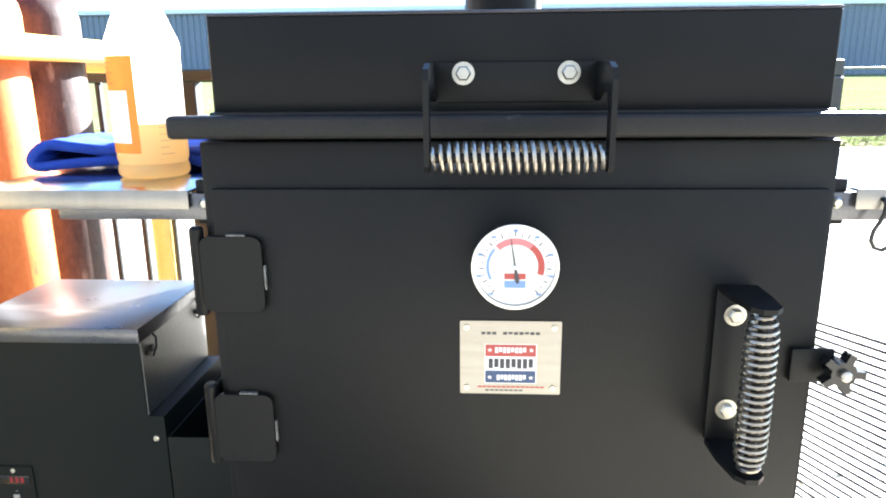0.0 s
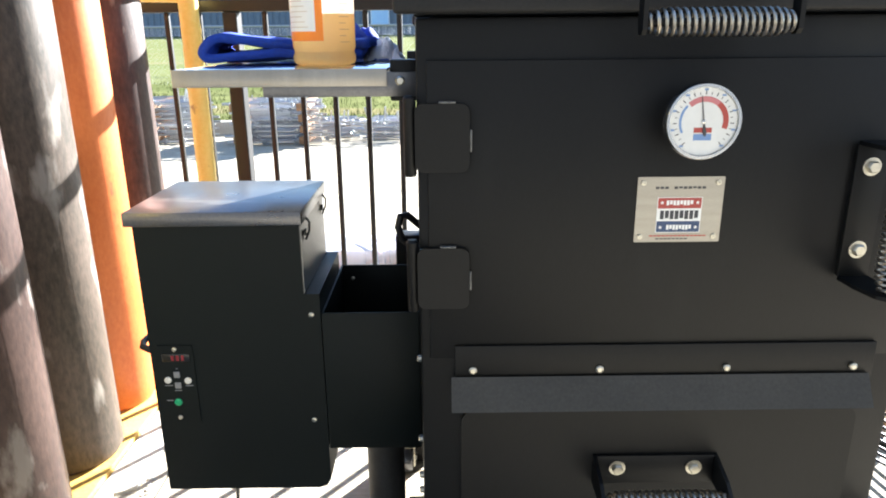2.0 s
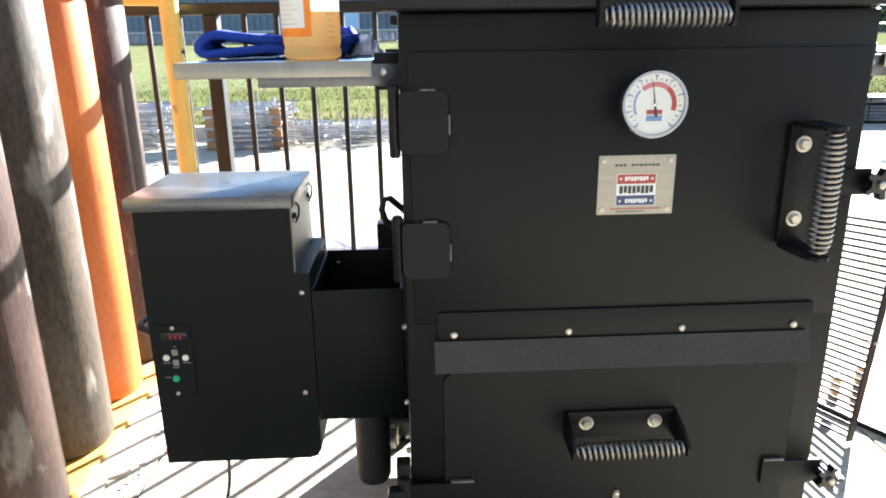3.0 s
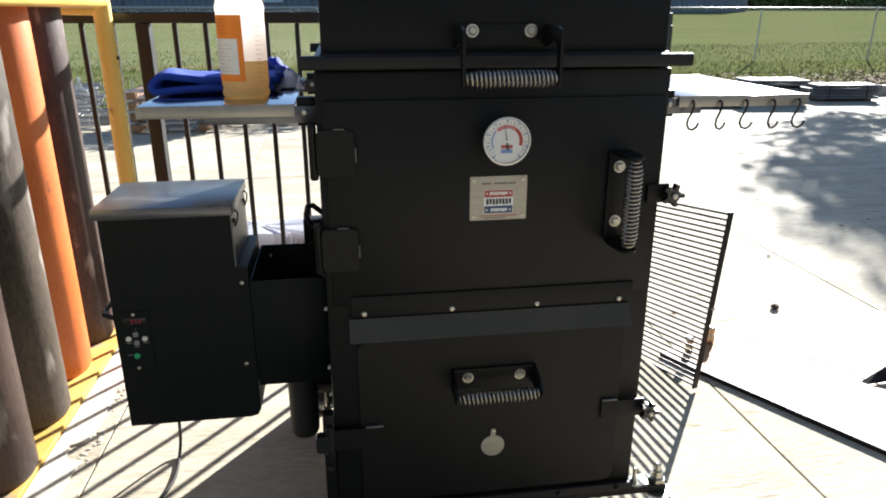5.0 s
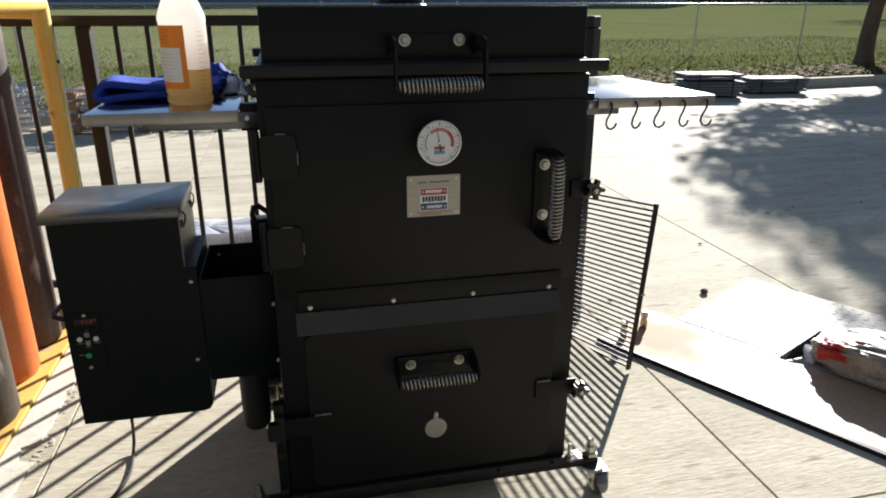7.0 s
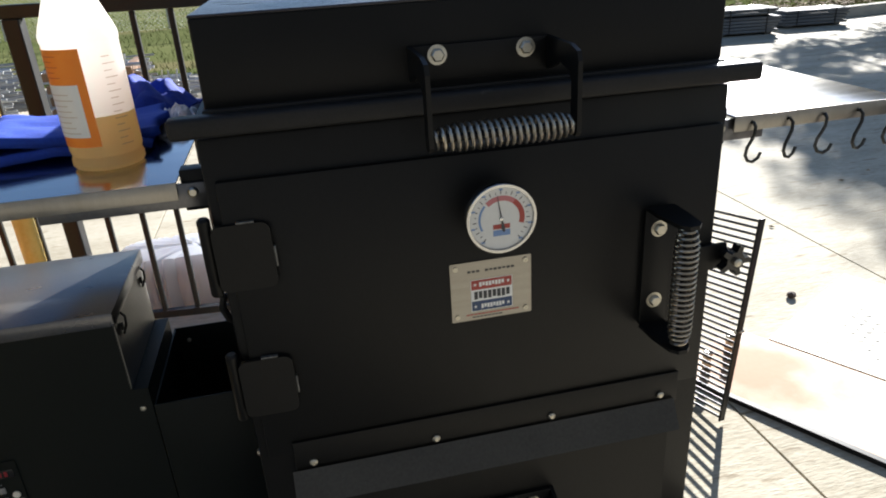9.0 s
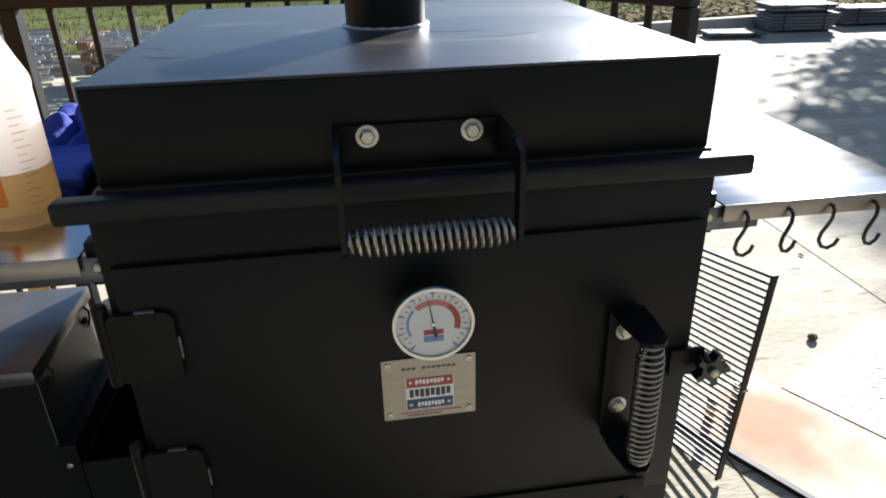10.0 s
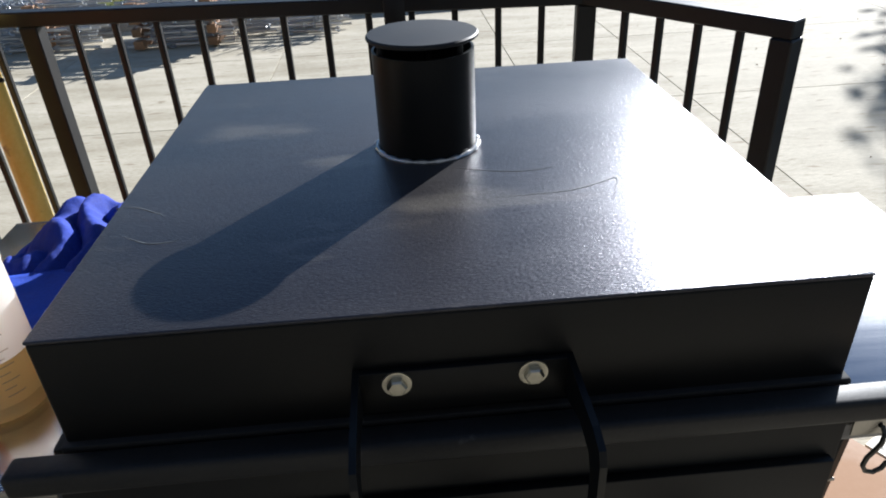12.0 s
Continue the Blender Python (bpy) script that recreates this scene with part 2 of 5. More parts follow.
M["bark"] = mat("rough_bark", (0.07, 0.05, 0.04), (0.15, 0.11, 0.085), 0.9, 0, 8, 40, 0.9, 0.03, stretch=(1, 1, 0.25))
M["leaf"] = mat("tree_leaves", (0.05, 0.085, 0.02), (0.12, 0.13, 0.035), 0.6, 0, 1.5, 9, 0)
M["towel"] = mat("blue_shop_towel", (0.005, 0.03, 0.28), (0.009, 0.055, 0.42), 0.85, 0, 12, 240, 0.6, 0.002)
M["towel_dark"] = mat("deep_blue_towel", (0.006, 0.02, 0.2), (0.01, 0.036, 0.32), 0.85, 0, 12, 240, 0.6, 0.002)
M["rag"] = mat("pale_grey_rag", (0.5, 0.5, 0.55), (0.62, 0.62, 0.66), 0.9, 0, 12, 240, 0.5, 0.002)
M["orange"] = mat("orange_label", (0.9, 0.23, 0.008), (0.92, 0.27, 0.012), 0.45, 0, 10, 100, 0)
M["cap_dark"] = mat("deep_orange_print", (0.6, 0.1, 0.02), (0.64, 0.12, 0.02), 0.5, 0, 20, 100, 0)
M["cap"] = mat("orange_plastic", (0.85, 0.25, 0.02), (0.88, 0.28, 0.03), 0.35, 0, 10, 100, 0)
M["weld"] = mat("weld_bead", (0.3, 0.3, 0.3), (0.5, 0.5, 0.5), 0.35, 0.9, 60, 200, 0.5, 0.001)
M["bagwhite"] = mat("printed_plastic_bag", (0.22, 0.17, 0.13), (0.48, 0.42, 0.36), 0.35, 0, 26, 150, 0.5, 0.003, spots=(0.66, 0.62, 0.58), spot_scale=7, spot_at=0.6)
M["bagred"] = mat("red_bag_print", (0.4, 0.025, 0.02), (0.5, 0.045, 0.035), 0.6, 0, 14, 120, 0.2, 0.002)
M["blackfilm"] = mat("black_plastic_film", (0.012, 0.012, 0.013), (0.02, 0.02, 0.022), 0.65, 0, 14, 120, 0.3, 0.002, spec=0.2)
M["cord"] = mat("plain_black_coating", (0.01, 0.01, 0.01), (0.015, 0.015, 0.015), 0.5, 0, 20, 100, 0)
M["bluepane"] = mat("sky_blue_pane", (0.35, 0.5, 0.68), (0.4, 0.55, 0.7), 0.2, 0, 1, 10, 0)


def translucent(name, colour, through_part, gloss):
    """Milky plastic: light scatters back and passes through."""
    m = bpy.data.materials.new(name)
    m.use_nodes = True
    n, l = m.node_tree.nodes, m.node_tree.links
    b = n["Principled BSDF"]
    no = n.new("ShaderNodeTexNoise")
    no.inputs["Scale"].default_value = 40
    r = n.new("ShaderNodeMapRange")
    r.inputs["To Min"].default_value, r.inputs["To Max"].default_value = gloss - 0.08, gloss + 0.08
    l.new(no.outputs["Fac"], r.inputs["Value"])
    l.new(r.outputs["Result"], b.inputs["Roughness"])
    b.inputs["Base Color"].default_value = (*colour, 1)
    t = n.new("ShaderNodeBsdfTranslucent")
    t.inputs["Color"].default_value = (*colour, 1)
    mx = n.new("ShaderNodeMixShader")
    mx.inputs[0].default_value = through_part
    l.new(b.outputs[0], mx.inputs[1])
    l.new(t.outputs[0], mx.inputs[2])
    l.new(mx.outputs[0], n["Material Output"].inputs["Surface"])
    return m


M["bottle"] = translucent("milky_bottle_plastic", (0.93, 0.91, 0.86), 0.72, 0.35)
M["liquid"] = translucent("amber_liquid", (0.97, 0.8, 0.46), 0.75, 0.25)
M["mark"] = mat("faded_scale_print", (0.5, 0.42, 0.33), (0.56, 0.48, 0.38), 0.5, 0, 20, 100, 0)
M["crease"] = mat("grey_film_fold", (0.1, 0.1, 0.13), (0.2, 0.2, 0.25), 0.4, 0, 20, 100, 0.1, 0.001)
M["film"] = translucent("crinkled_clear_film", (0.85, 0.86, 0.9), 0.5, 0.2)


# ---- mesh tools ----
def box(bm, x0, x1, y0, y1, z0, z1, bev=0.0, seg=2):
    vs = [bm.verts.new((x, y, z)) for x in (x0, x1) for y in (y0, y1) for z in (z0, z1)]
    fs = [bm.faces.new([vs[i] for i in f]) for f in ((0, 1, 3, 2), (4, 6, 7, 5), (0, 4, 5, 1), (2, 3, 7, 6), (0, 2, 6, 4), (1, 5, 7, 3))]
    if bev:
        bmesh.ops.bevel(bm, geom=list({e for f in fs for e in f.edges}), offset=bev, segments=seg, affect="EDGES", profile=0.5)
    return bm


def lathe(bm, prof, c=(0, 0, 0), axis="z", n=32, m=None):
    """Turn (radius, height) points about an axis through c."""
    rings = []
    for r, h in prof:
        ring = []
        for i in range(n):
            a = 2 * math.pi * i / n
            u, v = r * math.cos(a), r * math.sin(a)
            p = {"z": (u, v, h), "y": (u, h, v), "x": (h, u, v)}[axis]
            p = Vector(p)
            if m:
                p = m @ p
            ring.append(bm.verts.new(p + Vector(c)))
        rings.append(ring)
    for a, b in zip(rings, rings[1:]):
        for i in range(n):
            bm.faces.new((a[i], a[(i + 1) % n], b[(i + 1) % n], b[i]))
    bm.faces.new(rings[0][::-1])
    bm.faces.new(rings[-1])
    return bm


def tube(bm, pts, r, n=8, closed=False):
    """A round bar along pts; r is one radius or one a point."""
    pts = [Vector(p) for p in pts]
    rs = r if isinstance(r, (list, tuple)) else [r] * len(pts)
    rings, up = [], None
    for i, p in enumerate(pts):
        d = (pts[min(i + 1, len(pts) - 1)] - pts[max(i - 1, 0)]).normalized()
        if up is None:
            up = d.orthogonal().normalized()
        up = (up - d * up.dot(d)).normalized()
        side = d.cross(up)
        rings.append([bm.verts.new(p + rs[i] * (math.cos(2 * math.pi * k / n) * up + math.sin(2 * math.pi * k / n) * side)) for k in range(n)])
    for a, b in zip(rings, rings[1:]):
        for i in range(n):
            bm.faces.new((a[i], a[(i + 1) % n], b[(i + 1) % n], b[i]))
    bm.faces.new(rings[0][::-1])
    bm.faces.new(rings[-1])
    return bm


def slab(bm, outline, axis, a, b):
    """Extrude a closed outline of 2D points from a to b along an axis."""
    put = {"x": lambda p, h: (h, p[0], p[1]), "y": lambda p, h: (p[0], h, p[1]), "z": lambda p, h: (p[0], p[1], h)}[axis]
    lo = [bm.verts.new(put(p, a)) for p in outline]
    hi = [bm.verts.new(put(p, b)) for p in outline]
    bm.faces.new(lo[::-1])
    bm.faces.new(hi)
    for i in range(len(outline)):
        j = (i + 1) % len(outline)
        bm.faces.new((lo[i], lo[j], hi[j], hi[i]))
    return bm


def rounded(x0, x1, z0, z1, r, n=5):
    out = []
    for cx, cz, a0 in ((x1 - r, z1 - r, 0), (x0 + r, z1 - r, 90), (x0 + r, z0 + r, 180), (x1 - r, z0 + r, 270)):
        out += [(cx + r * math.cos(radians(a0 + 90 * k / n)), cz + r * math.sin(radians(a0 + 90 * k / n))) for k in range(n + 1)]
    return out


def finish(bm, name, material, smooth=True):
    bmesh.ops.recalc_face_normals(bm, faces=bm.faces)
    me = bpy.data.meshes.new(name)
    bm.to_mesh(me)
    bm.free()
    me.materials.append(material)
    if smooth:
        me.polygons.foreach_set("use_smooth", [True] * len(me.polygons))
        me.set_sharp_from_angle(angle=radians(35))
    return me


def thing(name, at, label, category, group="", kind=""):
    ob = new(name)
    ob.empty_display_size = 0.05
    ob.location = at
    return tagged(ob, label, category, group, kind)


def part(name, bm, material, parent, label="", smooth=True):
    """One mesh under a thing or a part; its points are given in world places."""
    ob = new(name, finish(bm, name, material, smooth))
    ob.parent = parent
    if parent.type == "EMPTY":
        ob.matrix_parent_inverse = Matrix.Translation(-parent.location)
    if label:
        ob["label"] = label
    return ob


def single(name, bm, material, label, category, group="", kind="", smooth=True):
    return tagged(new(name, finish(bm, name, material, smooth)), label, category, group, kind)


B = bmesh.new


# ---- ground ----
bm = B()
bmesh.ops.create_grid(bm, x_segments=2, y_segments=2, size=400)
bmesh.ops.translate(bm, verts=bm.verts, vec=(0, 0, -0.03))
ground = tagged(new("ground", finish(bm, "ground", M["joint"])), "concrete yard ground with dirt-filled joints", "ground", kind="structure")


def kerb_y(x):
    return 6.5 + (0.13 if x > 0 else 0.02) * x


# lawn: a gentle rise behind the kerb
bm = B()
xs = [-120, -60, -30, -15, -8, -4, 0, 4, 8, 12, 16, 24, 40, 80, 160]
ts = [0, 1, 2.5, 5, 9, 14, 22, 32, 45, 62, 80, 120, 250]
grid = [[bm.verts.new((x, kerb_y(max(-15, min(x, 16))) + 0.14 + t, 0.10 + 0.0145 * min(t, 80) + 0.02 * noise.noise((x * 0.4, t * 0.5, 0)))) for x in xs] for t in ts]
for a, b in zip(grid, grid[1:]):
    for i in range(len(xs) - 1):
        bm.faces.new((a[i], a[i + 1], b[i + 1], b[i]))
single("lawn", bm, M["lawn"], "mown green lawn with dry patches behind the kerb", "lawn", kind="structure")

bm = B()
xk = [-60, -15, -8, -4, -1, 2, 5, 8, 11, 16, 60]
prof = [(-0.02, -0.02), (0.0, 0.10), (0.02, 0.125), (0.15, 0.125), (0.16, 0.0)]
rows_k = [[bm.verts.new((x, kerb_y(max(-15, min(x, 16))) + p, z)) for p, z in prof] for x in xk]
for a, b in zip(rows_k, rows_k[1:]):
    for i in range(len(prof) - 1):
        bm.faces.new((a[i], a[i + 1], b[i + 1], b[i]))
single("kerb", bm, M["kerb"], "pale concrete kerb between yard and lawn", "kerb", kind="structure")

# ---- far building ----
YB = 76.0
hall = thing("warehouse", (0, YB, 0), "long low warehouse with blue-grey ribbed metal siding", "building")
bm = B()
x = -90.0
top, bot = [], []
while x < 46:
    for dx, dy in ((0, 0), (0.36, 0), (0.44, 0.09), (0.58, 0.09)):
        top.append(bm.verts.new((x + dx, YB + dy, 8.05)))
        bot.append(bm.verts.new((x + dx, YB + dy, 0)))
    x += 0.66
for i in range(len(top) - 1):
    bm.faces.new((bot[i], bot[i + 1], top[i + 1], top[i]))
part("wall", bm, M["wall"], hall, smooth=False)
part("side_wall", box(B(), -90, 46, YB + 0.2, YB + 30, 0, 8.0), M["wall"], hall)
part("roof_trim", box(B(), -90.4, 46.4, YB - 0.4, YB + 30.3, 8.05, 8.55, 0.04), M["trim"], hall)
for k in range(-4, 3):
    part("panel_seam", box(B(), -2.3 + 18.8 * k - 0.12, -2.3 + 18.8 * k + 0.12, YB - 0.1, YB + 0.06, 0, 8.05), M["plank"], hall)
for xw in (-6.3, 8.1):
    w = part("window", box(B(), xw - 1.0, xw + 1.0, YB - 0.16, YB + 0.02, 2.0, 4.8, 0.02), M["trim"], hall)
    part("pane", box(B(), xw - 0.86, xw + 0.86, YB - 0.2, YB - 0.15, 2.15, 4.65), M["bluepane"], w, "pale blue pane")
# road and wooded edge beyond the lawn
single("road", box(B(), 40, 130, 84, 89, 0.9, 1.3), M["kerb"], "pale sunlit road beyond the lawn", "road", kind="structure")
rnd_h = np.random.RandomState(21)
N = 30000
hx, hy = rnd_h.uniform(47, 150, N), rnd_h.uniform(94, 101, N)
hz = np.abs(rnd_h.normal(0, 1, N)) * 2.6 * (0.6 + 0.4 * np.sin(hx * 0.31) * np.sin(hx * 0.113)) + 1.0
q = [np.stack([hx + rnd_h.normal(0, 0.35, N), hy + rnd_h.normal(0, 0.35, N), hz + rnd_h.normal(0, 0.3, N)], 1) for _ in range(4)]
me = bpy.data.meshes.new("hedgerow")
core = [(x, 98.0, z) for x in np.arange(46.5, 152, 1.5) for z in (0.0, 5.2 + 1.1 * math.sin(x * 0.31) * math.sin(x * 0.113) + 0.5 * math.sin(x * 1.7))]
me.from_pydata(np.stack(q, 1).reshape(-1, 3).tolist() + core, [], np.arange(4 * N).reshape(-1, 4).tolist() + [(4 * N + i, 4 * N + i + 2, 4 * N + i + 3, 4 * N + i + 1) for i in range(0, len(core) - 2, 2)])
me.materials.append(M["leaf"])
tagged(new("hedgerow", me), "dark distant hedgerow beyond the road", "hedge", kind="stuff")

# ---- unseen dark wall added behind the camera, dims the grill front ----
M["blocking_wall"] = mat("dark_grey_blocking_wall", (0.045, 0.05, 0.056), (0.062, 0.068, 0.075), 0.75, 0, 0.8, 20, 0.2, 0.003, spec=0.2)
single("wall_south", box(B(), -16, 14, -4.6, -4.3, -0.02, 8.5), M["blocking_wall"], "plain dark grey unseen wall added to dim the grill front", "wall", kind="structure")

# ---- chain-link fence ----
YF = 11.7
fence = thing("chain_link_fence", (3, YF, 0), "galvanised chain-link fence with round posts along the lawn", "fence")
for k in range(-5, 9):
    x = 0.45 + 2.46 * k
    part("post", tube(B(), [(x, YF, 0.0), (x + 0.02, YF, 1.19)], 0.018, 8), M["galv"], fence)
part("top_rail", tube(B(), [(-12.6, YF, 1.15), (21, YF, 1.15)], 0.017, 8), M["galv"], fence)
me_v, me_f = [], []
pitch = 0.075
for sgn in (1, -1):
    for k in range(int(-14 / pitch), int(22 / pitch)):
        x0 = k * pitch
        x1 = x0 + sgn * 1.1
        if min(x0, x1) < -12.6 or max(x0, x1) > 21:
            continue
        n0 = len(me_v)
        w = 0.0011
        me_v += [(x0 - w, YF - 0.03 + 0.002 * sgn, 0.15), (x0 + w, YF - 0.03 + 0.002 * sgn, 0.15), (x1 + w, YF - 0.03 + 0.002 * sgn, 1.12), (x1 - w, YF - 0.03 + 0.002 * sgn, 1.12),
                 (x0, YF - 0.034 + 0.002 * sgn, 0.15), (x1, YF - 0.034 + 0.002 * sgn, 1.12)]
        me_f += [(n0, n0 + 4, n0 + 5, n0 + 3), (n0 + 4, n0 + 1, n0 + 2, n0 + 5), (n0 + 1, n0, n0 + 3, n0 + 2)]
me = bpy.data.meshes.new("wire_mesh")
me.from_pydata(me_v, [], me_f)
me.materials.append(M["galv"])
mesh_ob = new("wire_mesh", me)
mesh_ob.parent, mesh_ob.matrix_parent_inverse = fence, Matrix.Translation(-fence.location)
mesh_ob["kind"] = "stuff"


# ---- trees ----
def tree(at, height, crown_c, crown_r, leaves, seed, lean, label, r0=0.19):
    rnd = random.Random(seed)
    t = thing("tree", at, label, "tree")
    a = Vector(at)
    bm = B()
    pts = [a + Vector((lean * h * h * 0.06, 0.03 * math.sin(3 * h), h - 0.1)) for h in np.linspace(0, height * 0.55, 9)]
    tube(bm, pts, [r0 * (1.35 if i == 0 else 1.0 - 0.055 * i) for i in range(9)], 12)
    for i in range(9):
        s = pts[4 + i % 4]
        ang = i * 2.4 + rnd.random()
        d = Vector((math.cos(ang), math.sin(ang), 0.55)).normalized()
        L = crown_r[0] * (0.7 + 0.35 * rnd.random())
        tube(bm, [s, s + d * L * 0.4 + Vector((0, 0, 0.1)), s + d * L * 0.75 + Vector((0, 0, 0.05)), s + d * L], [r0 * 0.4, r0 * 0.26, r0 * 0.15, 0.015], 7)
    part("trunk", bm, M["bark"], t, "rough dark bark")
    vs, fs = [], []
    clumps = []
    while len(clumps) < 330:
        p = Vector((rnd.uniform(-1, 1), rnd.uniform(-1, 1), rnd.uniform(-1, 1)))
        if 0.25 < p.length < 1 and noise.noise(p * 2.3 + Vector((seed, 0, 0))) > -0.24:
            clumps.append(Vector((crown_c[0] + p.x * crown_r[0], crown_c[1] + p.y * crown_r[1], crown_c[2] + p.z * crown_r[2])))
    for i in range(leaves):
        c = clumps[i % len(clumps)]
        p = c + Vector((rnd.gauss(0, 0.2), rnd.gauss(0, 0.2), rnd.gauss(0, 0.16)))
        u = Vector((rnd.gauss(0, 1), rnd.gauss(0, 1), rnd.gauss(0, 0.7))).normalized()
        v = u.orthogonal().normalized()
        L, W = rnd.uniform(0.07, 0.115), rnd.uniform(0.038, 0.058)
        n0 = len(vs)
        vs += [p - u * L, p - v * W + u * 0.01, p + u * L, p + v * W + u * 0.01]
        fs.append((n0, n0 + 1, n0 + 2, n0 + 3))
    me = bpy.data.meshes.new("crown")
    me.from_pydata(vs, [], fs)
    me.materials.append(M["leaf"])
    c = new("crown", me)
    c.parent, c.matrix_parent_inverse = t, Matrix.Translation(-t.location)
    c["kind"] = "stuff"
    return t


tree((9.9, 9.5, 0.12), 4.2, (10.7, 8.62, 3.15), (3.0, 2.9, 1.5), 100000, 3, 0.35, "leaning shade tree with dark rough bark at the lawn edge", 0.155)
tree((14.0, 8.5, 0.1), 4.6, (13.85, 6.42, 3.2), (3.0, 2.8, 1.5), 60000, 8, -0.5, "shade tree with small leaves beside the kerb", 0.16)
tree((33.0, 34.0, 0.45), 5.5, (33.0, 34.0, 4.2), (3.0, 3.0, 2.0), 5000, 11, 0.3, "distant leafy tree beyond the lawn", 0.16)

# ---- steel plank stacks at the kerb ----
def plank_stack(at, length, depth, count, gap_at, turn, label):
    t = thing("plank_stack", (0, 0, 0), label, "plank stack", "stacks of steel planks at the kerb")
    z = 0.03
    for sx in (-0.38, 0.38):
        part("bearer", box(B(), sx * length - 0.04, sx * length + 0.04, -depth / 2 + 0.05, depth / 2, 0, 0.03, 0.004), M["plank"], t)
    for k in range(count):
        dx = 0.02 * math.sin(5 * k)
        bm = box(B(), -length / 2 + dx, length / 2 + dx, -depth / 2, depth / 2, z, z + 0.03, 0.005)
        part("plank", bm, M["plank"], t)
        z += 0.036 + (0.02 if k == gap_at else 0)
    for sx in (-0.3, 0.3):
        part("strap", box(B(), sx * length - 0.006, sx * length + 0.006, -depth / 2 - 0.004, depth / 2 + 0.004, 0.03, z + 0.001), M["rail"], t)
    t.matrix_basis = pose(*at, 0, 0, turn)
    return t


plank_stack((5.08, 6.85, 0), 0.74, 0.45, 7, 4, -8, "waist-strapped stack of grey steel planks in the yard")
plank_stack((6.15, 7.02, 0), 0.82, 0.36, 5, 9, -6, "low strapped stack of grey steel planks in the yard")

plank_stack((4.2, 6.6, 0), 0.62, 0.3, 1, 9, -10, "single layer of grey steel planks in the yard")

# ---- galvanised scaffold piles behind the railing ----
def scaffold_pile(at, w, d, layers, seed, label, timber=()):
    rnd = random.Random(seed)
    t = thing("scaffold_pile", at, label, "scaffold pile", "piles of scaffold parts in the yard")
    x, y, _ = at
    rows_n = layers * 2
    for k in range(rows_n):
        z = 0.03 + k * 0.05
        for j in range(5):
            yy = y - d / 2 + d * j / 4
            part("pipe", tube(B(), [(x - w / 2 + rnd.uniform(-0.08, 0.05), yy, z), (x + w / 2 + rnd.uniform(-0.05, 0.08), yy + rnd.uniform(-0.03, 0.03), z + rnd.uniform(-0.012, 0.012))], rnd.uniform(0.009, 0.015), 7), M["galv"], t)
        for j in range(int(8 * w)):
            xx = x - w / 2 + w * rnd.random()
            r = rnd.uniform(0.014, 0.026)
            ring = [(xx + r * math.cos(a), y - d / 2 - rnd.uniform(0.02, 0.05), z + r * math.sin(a)) for a in np.linspace(0.4, 5.6, 9)]
            part("coupler", tube(B(), ring, 0.0065, 5), M["galv"], t)
        if k % 2 == 0:
            for xx in [x + w * k_ for k_ in timber]:
                part("timber_block", box(B(), xx - 0.045 + 0.01 * math.sin(7 * k), xx + 0.04, y - d / 2 - 0.08, y + d / 2, z - 0.012, z + 0.055, 0.006), M["timber"], t)
    for j in range(int(14 * w) + 3):
        xx = x - w / 2 + w * rnd.random()
        z = 0.03 + rows_n * 0.05
        part("spigot", tube(B(), [(xx, y - d * 0.4, z - 0.06), (xx + rnd.uniform(-0.04, 0.04), y - d * 0.4, z + rnd.uniform(-0.01, 0.09))], rnd.uniform(0.006, 0.01), 6), M["galv"], t)
    return t


scaffold_pile((-1.82, 5.95, 0), 0.76, 0.6, 4, 1, "tall pile of shiny galvanised scaffold pipes with timber blocks", (-0.42, 0.38))
scaffold_pile((-3.1, 6.1, 0), 1.0, 0.6, 4, 2, "tall pile of shiny galvanised scaffold couplers and pipes", (0.1,))
scaffold_pile((-0.72, 6.1, 0), 0.5, 0.45, 2, 4, "low heap of galvanised scaffold clamps on the concrete")
scaffold_pile((-1.25, 6.1, 0), 0.3, 0.4, 2, 5, "small heap of galvanised scaffold pipes on the concrete")

# ---- guard railing ----
def rail_y(x):
    return 1.375 - 0.1 * x


railing = thing("guard_railing", (0, 1.4, 0), "black steel guard railing with square balusters", "railing")


def rail_run(p, q, n, posts):
    p, q = Vector((*p, 0)), Vector((*q, 0))
    d = (q - p).normalized()
    ang = math.degrees(math.atan2(d.y, d.x))
    L = (q - p).length

    def member(name, a, b, hw, z0, z1):
        bm = box(B(), a, b, -hw, hw, z0, z1, 0.003, 1)
        bm.transform(pose(p.x, p.y, 0, 0, 0, ang))
        part(name, bm, M["rail"], railing)
    member("top_rail", -0.02, L + 0.02, 0.022, 1.042, 1.078)
    member("bottom_rail", 0, L, 0.014, 0.075, 0.1)
    for s in range(1, n):
        if s not in posts:
            member("baluster", L * s / n - 0.008, L * s / n + 0.008, 0.008, 0.1, 1.042)
    for s in posts:
        member("post", L * s / n - 0.023, L * s / n + 0.023, 0.0225, 0.0, 1.0415)


rail_run((-3.04, rail_y(-3.04)), (0.437, rail_y(0.437)), 33, (0, 20, 33))
part("rail_clamp", box(B(), -0.052, 0.0, 1.352, 1.372, 1.0, 1.084, 0.004), M["rail"], railing)
rail_run((0.45, 1.31), (0.719, 0.914), 5, (5,))

